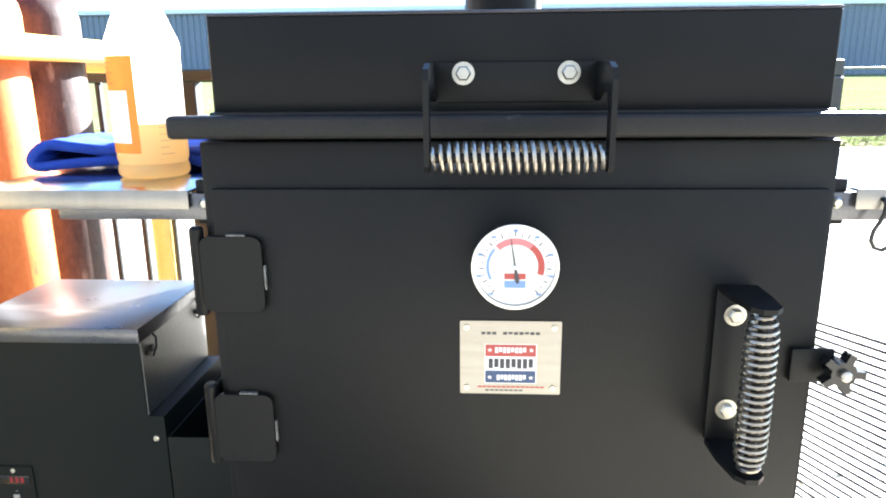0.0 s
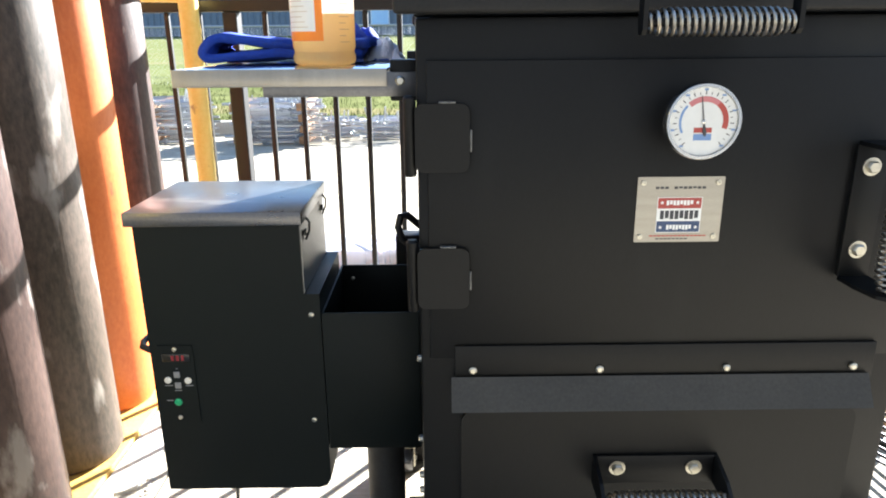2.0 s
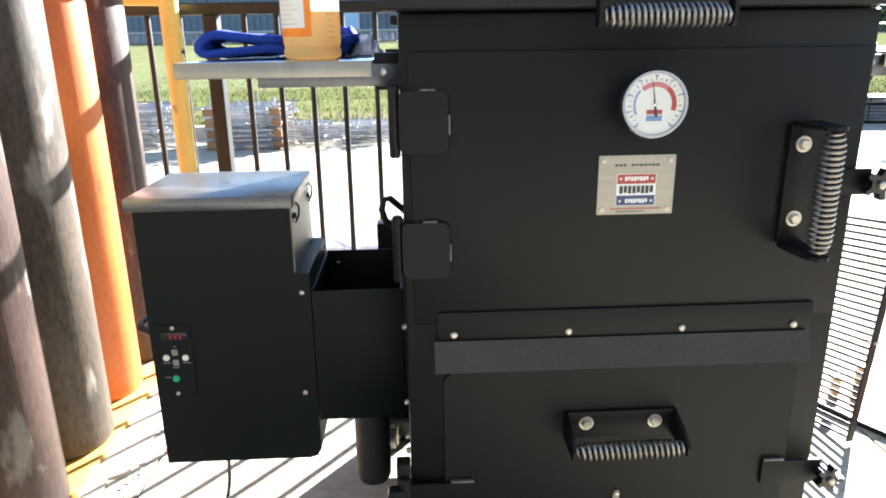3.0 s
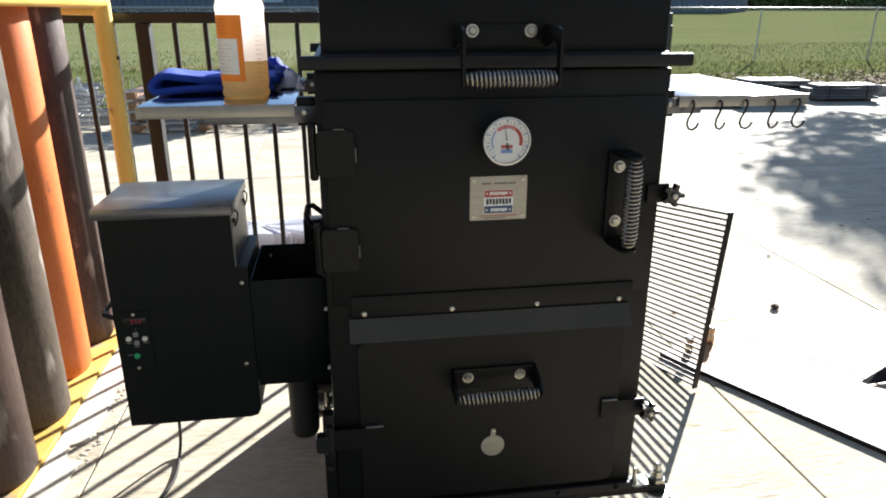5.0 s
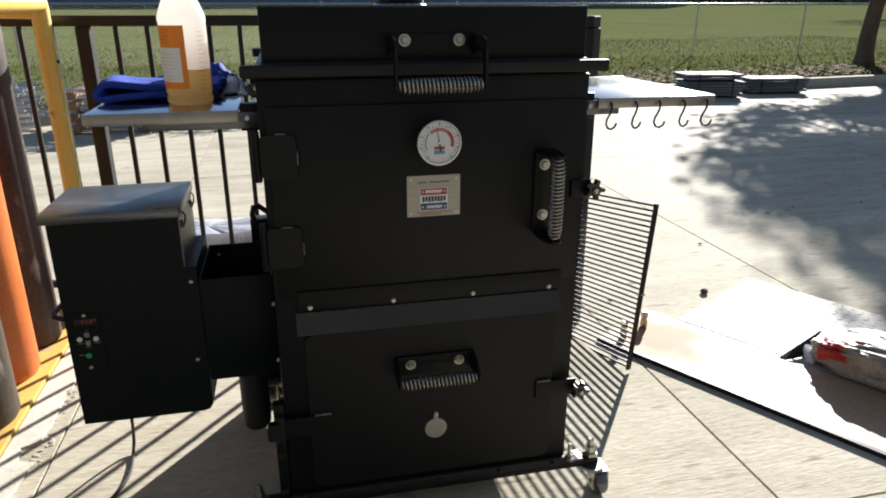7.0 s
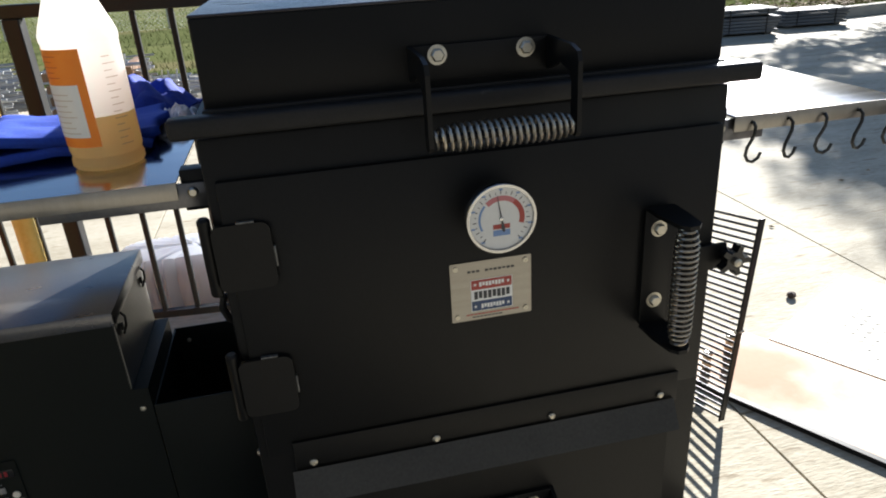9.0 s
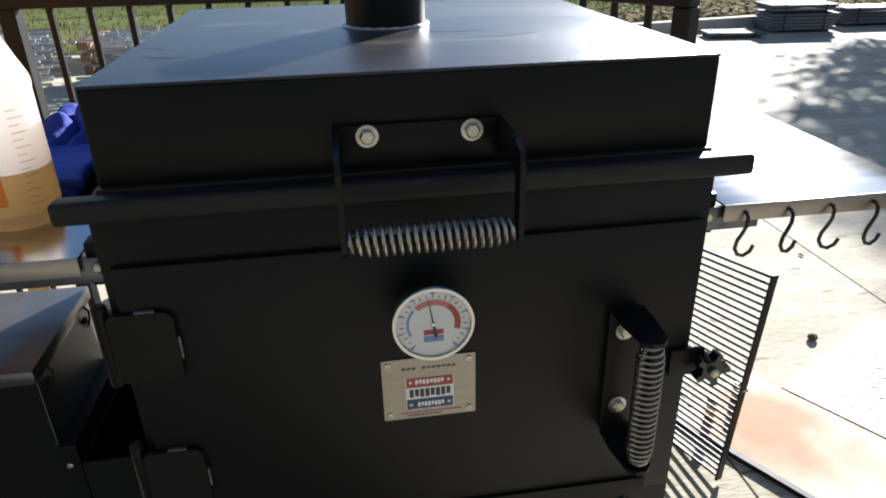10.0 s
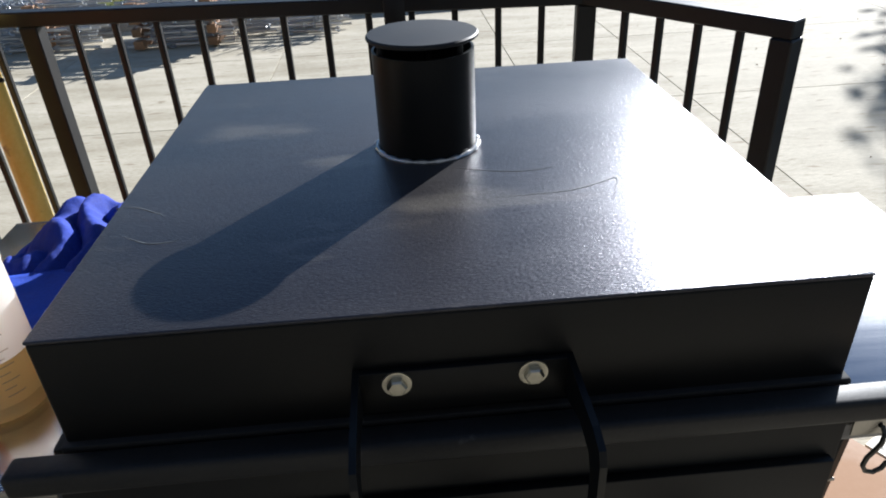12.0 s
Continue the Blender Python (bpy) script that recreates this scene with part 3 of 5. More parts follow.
# ---- bundle wrapped in clear plastic, behind the railing ----
package = thing("wrapped_package", (-0.635, 1.755, 0), "package in crinkled white plastic film on the concrete", "package")
NP = 330
rings = []
bm = B()
for zt, grow, amp in ((0.0, 1.0, 0.7), (0.05, 1.02, 0.9), (0.10, 1.02, 1.1), (0.15, 1.0, 1.1), (0.185, 0.98, 0.8), (0.2, 0.94, 0.25), (0.203, 0.7, 0.1), (0.204, 0.12, 0.05)):
    ring = []
    for i in range(NP):
        a = 2 * math.pi * i / NP
        cx_, cy_ = math.copysign(abs(math.cos(a)) ** 0.45, math.cos(a)), math.copysign(abs(math.sin(a)) ** 0.45, math.sin(a))
        pleat = abs(math.sin(33 * a + 2.5 * noise.noise((4 * math.cos(a), 4 * math.sin(a), 0)))) + 0.5 * noise.noise((9 * math.cos(a), 9 * math.sin(a), zt * 6))
        top = 0.006 * (pleat - 0.5) if zt > 0.0 else 0.0
        off = 0.022 * amp * (pleat - 0.5)
        ring.append(bm.verts.new((-0.635 + (0.275 * grow + off) * cx_, 1.755 + (0.115 * grow + off) * cy_, max(0.0, zt + top))))
    rings.append(ring)
for a, b in zip(rings, rings[1:]):
    for i in range(NP):
        bm.faces.new((a[i], a[(i + 1) % NP], b[(i + 1) % NP], b[i]))
bm.faces.new(rings[0][::-1])
bm.faces.new(rings[-1])
part("film_cover", bm, M["film"], package, "crinkled clear-white film")
part("carton", box(B(), -0.89, -0.38, 1.66, 1.85, 0.002, 0.185, 0.01), M["crease"], package, "grey carton inside the film")

# ---- gas cylinders in their yellow rack ----
def cylinder(x, y, r, h, m, label, seed):
    t = thing("gas_cylinder", (x, y, 0.02), label, "gas cylinder", "gas cylinders in the yellow rack")
    prof = [(r * 0.93, 0.021), (r, 0.035), (r, h)]
    prof += [(r * math.cos(radians(a)), h + 0.75 * r * math.sin(radians(a))) for a in (18, 36, 52, 66, 76)]
    prof += [(0.035, h + 0.75 * r * 0.985), (0.034, h + 0.13)]
    part("shell", lathe(B(), prof, (x, y, 0), "z", 40), m, t)
    part("neck_ring", lathe(B(), [(0.04, h + 0.085), (0.042, h + 0.09), (0.042, h + 0.115), (0.039, h + 0.12)], (x, y, 0), "z", 24), M["worn"], t)
    part("valve_cap", lathe(B(), [(0.038, h + 0.12), (0.04, h + 0.13), (0.04, h + 0.2), (0.03, h + 0.235), (0.012, h + 0.245)], (x, y, 0), "z", 24), m, t)


cylinder(-1.15, 0.36, 0.105, 1.19, M["cyl_brown"], "weathered brown gas cylinder with scraped paint", 1)
cylinder(-1.172, 0.63, 0.112, 1.22, M["cyl_grey"], "scuffed grey-brown gas cylinder with scraped paint", 2)
cylinder(-1.19, 0.895, 0.105, 1.2, M["cyl_orange"], "faded orange gas cylinder standing on the deck", 3)
cylinder(-1.19, 1.135, 0.105, 1.2, M["cyl_brown"], "dark brown gas cylinder with scraped paint", 4)
cylinder(-1.16, 0.1, 0.108, 1.2, M["cyl_grey"], "grey-brown gas cylinder at the rack's near end", 5)
cylinder(-1.42, 0.5, 0.108, 1.2, M["cyl_grey"], "grey-brown gas cylinder in the rack's back row", 6)
cylinder(-1.44, 0.77, 0.108, 1.2, M["cyl_brown"], "brown gas cylinder in the rack's back row", 7)
cylinder(-1.45, 1.03, 0.108, 1.2, M["cyl_orange"], "orange gas cylinder in the rack's back row", 8)
cylinder(-1.40, 0.22, 0.108, 1.2, M["cyl_brown"], "brown gas cylinder in the rack's back corner", 9)

rack = thing("cylinder_rack", (-1.2, 0.7, 0), "yellow painted steel pipe rack round gas cylinders", "rack")
part("deck", box(B(), -1.62, -1.055, -0.35, 1.42, 0.0, 0.02, 0.003), M["deck"], rack, "worn yellow base plate with dirt")
bend = [(-1.042, 1.40, 0.02), (-1.042, 1.40, 1.105), (-1.042, 1.394, 1.118), (-1.04, 1.38, 1.121), (-1.035, -0.15, 1.121), (-1.035, -0.19, 1.113), (-1.035, -0.205, 1.08), (-1.035, -0.21, 0.02)]
part("front_rail", tube(B(), bend, 0.029, 16), M["yellow"], rack)
part("end_rail", tube(B(), [(-1.042, 1.40, 1.09), (-1.6, 1.40, 1.09), (-1.6, 1.40, 0.02)], 0.024, 12), M["yellow"], rack)
part("back_rail", tube(B(), [(-1.6, 1.40, 1.05), (-1.6, -0.21, 1.05), (-1.6, -0.21, 0.02)], 0.024, 12), M["yellow"], rack)
part("bolt", lathe(B(), [(0.006, -0.008), (0.006, 0.008)], (-1.015, 1.395, 0.93), "x", 8), M["worn"], rack)

# broken mortar strip along the deck
bm = B()
ys = np.linspace(0.05, 1.35, 66)
lo = [(-1.052, y) for y in ys]
hi = [(-0.972 + 0.02 * noise.noise((y * 6, 1, 0)) + 0.012 * noise.noise((y * 23, 5, 0)) - (0.045 if 0.42 < y < 0.5 else 0.0), y) for y in ys]
vs = [[bm.verts.new((x, y, z)) for x, y in edge] for edge, z in ((lo, 0.007), (hi, 0.006), (hi, -0.002))]
for a, b in zip(vs, vs[1:]):
    for k in range(len(ys) - 1):
        bm.faces.new((a[k], b[k], b[k + 1], a[k + 1]))
single("mortar_strip", bm, M["mortar"], "pale broken mortar strip beside the yellow deck", "mortar", kind="structure", smooth=False)

# chipped mortar along the deck
bm = B()
rnd = random.Random(9)
for k in range(70):
    y = 0.40 + 0.55 * rnd.random()
    w = rnd.uniform(0.002, 0.009)
    n0 = len(bm.verts)
    lathe(bm, [(w, 0.0), (w * 0.85, w * 0.2), (w * 0.4, w * 0.3)], (-0.965 + 0.03 * noise.noise((y * 9, 3, 0)) + rnd.gauss(0, 0.01), y, 0.0), "z", rnd.choice((5, 6, 7)), Matrix.Rotation(rnd.random() * 3, 3, "Z") @ Matrix.Diagonal((1, rnd.uniform(0.5, 1.4), 1)))
single("mortar_crumbs", bm, M["kerb"], "pale crumbs of broken mortar beside the yellow deck", "rubble", kind="stuff", smooth=False)

# ---- dock plate ----
O, U = Vector((0.828, 0.60, 0)), Vector((0.491, -0.871, 0))
V = Vector((0.871, 0.491, 0))
dock = thing("dock_plate", (1.2, 0.4, 0), "steel dock plate with a rusty lip and raised tread", "dock plate")


def quad_slab(a0, a1, b0, b1, z0, z1):
    bm = B()
    vs = [O + U * a + V * b + Vector((0, 0, z)) for z in (z0, z1) for a, b in ((a0, b0), (a1, b0), (a1, b1), (a0, b1))]
    q = [bm.verts.new(v) for v in vs]
    for f in ((3, 2, 1, 0), (4, 5, 6, 7), (0, 1, 5, 4), (1, 2, 6, 5), (2, 3, 7, 6), (3, 0, 4, 7)):
        bm.faces.new([q[i] for i in f])
    return bm


part("lip", quad_slab(-0.16, 2.4, 0.0, 0.326, 0.002, 0.014), M["lip"], dock, "rust-stained smooth steel lip", False)
# dark strip stands in for the shade on the lip's near side
part("edge_bar", quad_slab(-0.16, 2.4, -0.016, -0.0005, 0.0, 0.0142), M["worn"], dock, "dark strip for the shaded side of the lip", False)
part("tread_plate", quad_slab(-0.05, 2.4, 0.334, 0.92, 0.002, 0.015), M["tread"], dock, "bright diamond tread plate", False)
bm = B()
for i in range(56):
    for j in range(17):
        c = O + U * (-0.02 + 0.034 * i) + V * (0.357 + 0.034 * j) + Vector((0, 0, 0.015))
        s = 1 if (i + j) % 2 else -1
        a, b = (U + V * s).normalized() * 0.016, (U - V * s).normalized() * 0.0048
        q = [bm.verts.new(p) for p in (c - a, c - b, c + a, c + b, c + Vector((0, 0, 0.0018)))]
        for f in ((0, 1, 4), (1, 2, 4), (2, 3, 4), (3, 0, 4)):
            bm.faces.new([q[k] for k in f])
lugs = part("tread_lug", bm, M["tread"], dock, "", False)
lugs["kind"] = "stuff"
for px, py in ((0.937, 0.778), (0.83, 0.722)):
    lug = part("hinge_lug", lathe(B(), [(0.011, 0.014), (0.013, 0.018), (0.013, 0.038), (0.009, 0.05)], (px, py, 0), "z", 8), M["zinc"], dock)
    part("pin", lathe(B(), [(0.012, 0.05), (0.013, 0.053), (0.013, 0.07), (0.009, 0.074)], (px, py, 0), "z", 10), M["zinc"], lug, "bright pin head")

bm = B()
lathe(bm, [(0.01, 0.0), (0.016, 0.006), (0.014, 0.016), (0.006, 0.02)], (1.345, 1.032, 0.0), "z", 7)
single("pebble", bm, M["bark"], "small dark stone lying on the concrete", "stone")

# ---- pellet bag ----
bag = thing("pellet_bag", (1.605, 0.3, 0.015), "half-slumped plastic bag of pellets with red print", "bag")
BD, BN, BC = Vector((0.58, -0.815, 0)), Vector((0.815, 0.58, 0)), Vector((1.547, 0.207, 0))


def sack_skin(grow):
    bm = B()
    bmesh.ops.create_icosphere(bm, subdivisions=5, radius=1.0)
    for v in bm.verts:
        p = v.co.copy()
        q = [math.copysign(abs(c) ** 0.5, c) for c in p]
        wr = 0.06 * noise.noise(p * 4) + 0.035 * noise.noise(p * 11) + 0.012 * noise.noise(p * 26)
        thin = 1 - 0.6 * max(0.0, -q[0] - 0.45) ** 1.4
        w = BC + BD * 0.30 * q[0] * (1 + wr) + BN * 0.115 * q[1] * (1 + wr * 2) * thin
        v.co = Vector((w.x, w.y, max(0.016, 0.016 + thin * (0.056 + 0.058 * q[2] * (1 + 2.5 * wr)))))
    bm.normal_update()
    for v in bm.verts:
        v.co += v.normal * grow
    return bm


part("sack", sack_skin(0.0), M["bagwhite"], bag)
bm = sack_skin(0.002)
far_faces = []
for f in bm.faces:
    d = f.calc_center_median() - BC
    a, b = d.dot(BD), d.dot(BN)
    if not (-0.275 < a < -0.13 + 0.7 * b + 0.04 * noise.noise(d * 30) and -0.2 < b < 0.03 and d.z > 0.078 + 0.16 * (a + 0.13) + 0.012 * noise.noise(d * 25)):
        far_faces.append(f)
bmesh.ops.delete(bm, geom=far_faces, context="FACES")
part("printed_panel", bm, M["bagred"], bag, "red printed panel")
for i in range(5):
    c = BC - BD * (0.29 + 0.012 * (i % 3)) + BN * (-0.06 + 0.025 * i)
    part("bag_tuft", lathe(B(), [(0.008, 0.016), (0.016, 0.024), (0.011, 0.034 + 0.008 * (i % 3)), (0.003, 0.044 + 0.012 * (i % 2))], (c.x, c.y, 0), "z", 7), M["film"], bag, "crinkled clear bag end", False)
bm = B()
up = [(1.25, 0.455, 0.0175), (1.31, 0.47, 0.036), (1.38, 0.487, 0.057), (1.43, 0.498, 0.074), (1.452, 0.503, 0.066)]
low = [(1.262, 0.44, 0.0165), (1.32, 0.445, 0.0175), (1.38, 0.452, 0.02), (1.42, 0.46, 0.026), (1.445, 0.478, 0.042)]
tops, lows = [bm.verts.new(p) for p in up], [bm.verts.new(p) for p in low]
for k in range(4):
    bm.faces.new((lows[k], lows[k + 1], tops[k + 1], tops[k]))
ex = bmesh.ops.extrude_face_region(bm, geom=list(bm.faces))
bmesh.ops.translate(bm, verts=[e for e in ex["geom"] if isinstance(e, bmesh.types.BMVert)], vec=(0.002, 0.004, 0.001))
part("torn_flap", bm, M["blackfilm"], bag, "torn black plastic flap", False)

# ---- wire grate leaning by the railing ----
GB, GT, GU = Vector((0.742, 0.512, 0.008)), Vector((0.784, 0.517, 0.556)), Vector((-0.27, 0.955, -0.10)).normalized()
grate = thing("wire_grate", GB, "black wire cooking grate with flat end bars leaning upright", "grate")
side = (GT - GB).normalized()
nrm = side.cross(GU).normalized()


def flat_bar(p, q, w, th):
    bm = B()
    d = (q - p).normalized()
    a = nrm * th
    b = d.cross(nrm).normalized() * w
    vs = [bm.verts.new(e + s * a + t_ * b) for e in (p, q) for s, t_ in ((-1, -1), (1, -1), (1, 1), (-1, 1))]
    for f in ((3, 2, 1, 0), (4, 5, 6, 7), (0, 1, 5, 4), (1, 2, 6, 5), (2, 3, 7, 6), (3, 0, 4, 7)):
        bm.faces.new([vs[k] for k in f])
    bmesh.ops.bevel(bm, geom=list(bm.edges), offset=0.0015, segments=1, affect="EDGES")
    return bm


GW = 0.42
part("end_bar", flat_bar(GB, GT, 0.003, 0.0095), M["rail"], grate)
part("end_bar", flat_bar(GB + GU * GW, GT + GU * GW, 0.003, 0.0095), M["rail"], grate)
NW = 33
for k in range(NW):
    p = GB.lerp(GT, 0.015 + 0.97 * k / (NW - 1))
    part("wire", tube(B(), [p, p + GU * GW], 0.0036, 6), M["cord"], grate)
part("bolt", lathe(B(), [(0.004, -0.012), (0.004, 0.012)], GB.lerp(GT, 0.47), "x", 8), M["zinc"], grate)

# ---- the pellet grill ----
grill = thing("pellet_grill", (0, 0.3, 0), "black steel cabinet pellet grill with hopper and chimney", "grill")

cab = part("cabinet", box(B(), -0.316, 0.313, 0.010, 0.645, 0.092, 0.986, 0.004), M["paint"], grill)
part("rim_bar", box(B(), -0.340, 0.344, -0.009, 0.0157, 0.989, 1.0115, 0.005, 3), M["worn"], grill, "worn black rim bar")
part("rim_bar", box(B(), -0.340, 0.344, 0.625, 0.655, 0.985, 1.006, 0.005, 3), M["worn"], grill)
part("rim_plate", box(B(), -0.318, 0.318, 0.0265, 0.6245, 0.9865, 1.002, 0.002), M["paint"], grill)

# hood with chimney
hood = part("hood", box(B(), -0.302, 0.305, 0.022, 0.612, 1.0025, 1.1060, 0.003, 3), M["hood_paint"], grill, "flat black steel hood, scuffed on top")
part("hood_top", box(B(), -0.3022, 0.3052, 0.0218, 0.6122, 1.1052, 1.1085, 0.0016, 3), M["hood_top"], hood, "dusty scratched satin black top, sunlight and sky blue put into its colour")
part("hood_flange", box(B(), -0.3045, 0.3075, 0.016, 0.618, 1.0065, 1.014, 0.002), M["worn"], hood)
CX, CY, HT = -0.0035, 0.333, 1.1086
part("chimney", lathe(B(), [(0.0525, HT), (0.0525, 1.213), (0.050, 1.213), (0.050, HT + 0.01)], (CX, CY, 0), "z", 48), M["hood_paint"], grill, "short black round chimney pipe")
chim_cap = part("chimney_cap", lathe(B(), [(0.0555, 1.2235), (0.057, 1.2245), (0.057, 1.227), (0.0555, 1.2285), (0.02, 1.2295)], (CX, CY, 0), "z", 48), M["worn"], grill, "flat grey chimney cap")
for a in (80, 200, 320):
    part("cap_post", tube(B(), [(CX + 0.046 * math.cos(radians(a)), CY + 0.046 * math.sin(radians(a)), 1.16), (CX + 0.046 * math.cos(radians(a)), CY + 0.046 * math.sin(radians(a)), 1.2245)], 0.003, 8), M["worn"], chim_cap)
bm = B()
tube(bm, [(CX + 0.0545 * math.cos(a), CY + 0.0545 * math.sin(a), HT + 0.001) for a in np.linspace(0, 2 * math.pi, 60)], [0.0028 + 0.0009 * math.sin(k * 2.1) for k in range(60)], 8)
part("weld_bead", bm, M["weld"], hood, "shiny weld bead")
# chalky scratches on the hood
def smooth_line(pts, n=6):
    out = []
    for k in range(len(pts) - 1):
        p0, p1, p2, p3 = (Vector(pts[max(0, min(len(pts) - 1, k + d))]) for d in (-1, 0, 1, 2))
        for i in range(n):
            u = i / n
            out.append(p1 + 0.5 * u * ((p2 - p0) + u * ((2 * p0 - 5 * p1 + 4 * p2 - p3) + u * (3 * p1 - p0 - 3 * p2 + p3))))
    return out + [Vector(pts[-1])]


for pts, w in (([(0.034, 0.193), (0.06, 0.19), (0.086, 0.191), (0.112, 0.192), (0.135, 0.198), (0.157, 0.208), (0.169, 0.213), (0.165, 0.196), (0.155, 0.177), (0.144, 0.164)], 0.0006),
               ([(-0.304, 0.226), (-0.285, 0.224), (-0.266, 0.212), (-0.248, 0.2)], 0.001),
               ([(-0.284, 0.172), (-0.253, 0.151), (-0.224, 0.154)], 0.001),
               ([(0.02, 0.262), (0.075, 0.244), (0.118, 0.248)], 0.0004)):
    line = smooth_line([(x, y, HT - 0.7 * w) for x, y in pts])
    part("scratch", tube(B(), line, [w * (0.25 + 0.75 * math.sin(math.pi * (k + 0.5) / len(line))) + 0.00015 for k in range(len(line))], 5), M["scuff"], hood, "pale scratch")

# upper door
door = part("upper_door", box(B(), -0.304, 0.304, 0.0, 0.0095, 0.566, 0.939, 0.002), M["paint"], grill, "flat black upper door")
part("vent_flap_base", box(B(), -0.272, 0.272, -0.0035, -0.0005, 0.5355, 0.585, 0.001), M["paint"], grill)
bm = B()
slab(bm, [(-0.0036, 0.540), (-0.026, 0.502), (-0.029, 0.5035), (-0.0066, 0.5425)], "x", -0.277, 0.266)
part("drip_flap", bm, M["flap"], grill, "bent worn steel drip flap", False)
for sx in (-0.249, -0.0845, 0.080, 0.245):
    part("screw", lathe(B(), [(0.0055, -0.0038), (0.0052, -0.0062), (0.003, -0.0078)], (sx, 0, 0.551), "y", 14), M["zinc"], grill, "small brassy screw")

ldoor = part("lower_door", slab(B(), rounded(-0.264, 0.266, 0.125, 0.488, 0.018), "y", 0.002, 0.0098), M["paint"], grill, "black lower ash door", False)
part("bottom_rail", box(B(), -0.317, 0.317, -0.002, 0.0095, 0.094, 0.112, 0.002), M["worn"], grill)
for sx in (-0.27, -0.13, 0.01, 0.15, 0.28):
    part("bolt", lathe(B(), [(0.006, -0.0022), (0.006, -0.007), (0.003, -0.009)], (sx, 0, 0.103), "y", 6), M["worn"], grill)

# hinges and welds
for z0, z1 in ((0.811, 0.891), (0.638, 0.717)):
    h = part("hinge", slab(B(), rounded(-0.318, -0.254, z0, z1, 0.01), "y", -0.0065, -0.0005), M["paint"], grill, "thick black hinge leaf", False)
    part("hinge_barrel", lathe(B(), [(0.006, z0 - 0.006), (0.0075, z0 - 0.003), (0.0075, z1 + 0.006), (0.005, z1 + 0.009)], (-0.324, 0.004, 0), "z", 16), M["paint"], h)
    part("weld_mark", box(B(), -0.29, -0.27, -0.0065, -0.0005, z1 + 0.0002, z1 + 0.0026, 0.001), M["scuff"], h, "grey scuffed weld")
    part("weld_mark", box(B(), -0.2538, -0.2512, -0.0055, -0.0005, z0 + 0.024, z1 - 0.03, 0.001), M["scuff"], h, "grey scuffed weld")
h = part("hinge", slab(B(), rounded(-0.318, -0.216, 0.262, 0.306, 0.004), "y", -0.0045, 0.0015), M["paint"], grill, "black lower hinge leaf", False)
part("hinge_barrel", lathe(B(), [(0.006, 0.25), (0.009, 0.253), (0.009, 0.312), (0.006, 0.315)], (-0.325, -0.001, 0), "z", 16), M["paint"], h)
part("weld_mark", box(B(), -0.255, -0.22, -0.006, 0.0015, 0.3062, 0.31, 0.001), M["scuff"], h)


def hex_bolt(parent, x, y, z, r=0.0088):
    w = part("bolt", lathe(B(), [(r * 1.25, y), (r * 1.25, y - 0.0016), (r * 1.05, y - 0.0017)], (x, 0, z), "y", 20), M["zinc"], parent, "zinc-plated hex bolt with washer")
    part("bolt_head", lathe(B(), [(r * 0.86, y - 0.0017), (r * 0.86, y - 0.006), (r * 0.7, y - 0.0075)], (x, 0, z), "y", 6), M["zinc"], w, "", False)


def coil(bm, p, q, r, turns, wire=0.0019, taper=0.16):
    p, q = Vector(p), Vector(q)
    d = (q - p).normalized()
    u = d.orthogonal().normalized()
    v = d.cross(u)
    pts = []
    N = turns * 14
    for i in range(N + 1):
        s = i / N
        e = min(1.0, min(s, 1 - s) / taper)
        rr = r * (0.62 + 0.38 * math.sin(e * math.pi / 2))
        a = 2 * math.pi * turns * s
        pts.append(p.lerp(q, s) + u * rr * math.cos(a) + v * rr * math.sin(a))
    return tube(bm, pts, wire, 6)


# top handle on the hood
th = part("hood_handle", box(B(), -0.077, 0.079, 0.0155, 0.0215, 1.022, 1.060, 0.001), M["paint"], grill, "black bracket handle with coil spring grip")
arm = [(0.0215, 1.060), (-0.052, 1.058), (-0.070, 1.053), (-0.0745, 1.043), (-0.0745, 0.970), (-0.070, 0.9645), (-0.060, 0.9645), (-0.056, 0.970), (-0.056, 1.02), (-0.049, 1.031), (-0.024, 1.036), (0.0155, 1.023)]
for sx in (-1, 1):
    part("arm", slab(B(), arm, "x", sx * 0.0772 + 0.001, sx * 0.0822 + 0.001), M["paint"], th, "", False)
part("spring_grip", coil(B(), (-0.0755, -0.066, 0.977), (0.0775, -0.066, 0.977), 0.0135, 21), M["spring"], th, "bright steel coil spring")
part("grip_rod", tube(B(), [(-0.079, -0.066, 0.977), (0.081, -0.066, 0.977)], 0.0045, 12), M["worn"], th)
for sx in (-0.049, 0.0525):
    hex_bolt(th, sx, 0.0155, 1.0495)

# door handle, upright
dh = part("door_handle", box(B(), 0.203, 0.241, -0.0062, -0.0002, 0.676, 0.84, 0.001), M["paint"], grill, "black upright bracket handle with coil spring")
for z0, z1, s in ((0.8395, 0.8445, 1), (0.6715, 0.6765, -1)):
    part("arm", slab(B(), [(0.203, -0.0062), (0.204, -0.040), (0.210, -0.074), (0.218, -0.083), (0.230, -0.083), (0.238, -0.074), (0.241, -0.040), (0.241, -0.0062)], "z", z0, z1), M["paint"], dh, "", False)
part("spring_grip", coil(B(), (0.224, -0.0695, 0.679), (0.224, -0.0695, 0.838), 0.0135, 22), M["spring"], dh, "bright steel coil spring")
part("grip_rod", tube(B(), [(0.224, -0.0695, 0.673), (0.224, -0.0695, 0.843)], 0.0045, 12), M["worn"], dh)
for z in (0.711, 0.8135):
    hex_bolt(dh, 0.222, -0.0062, z)

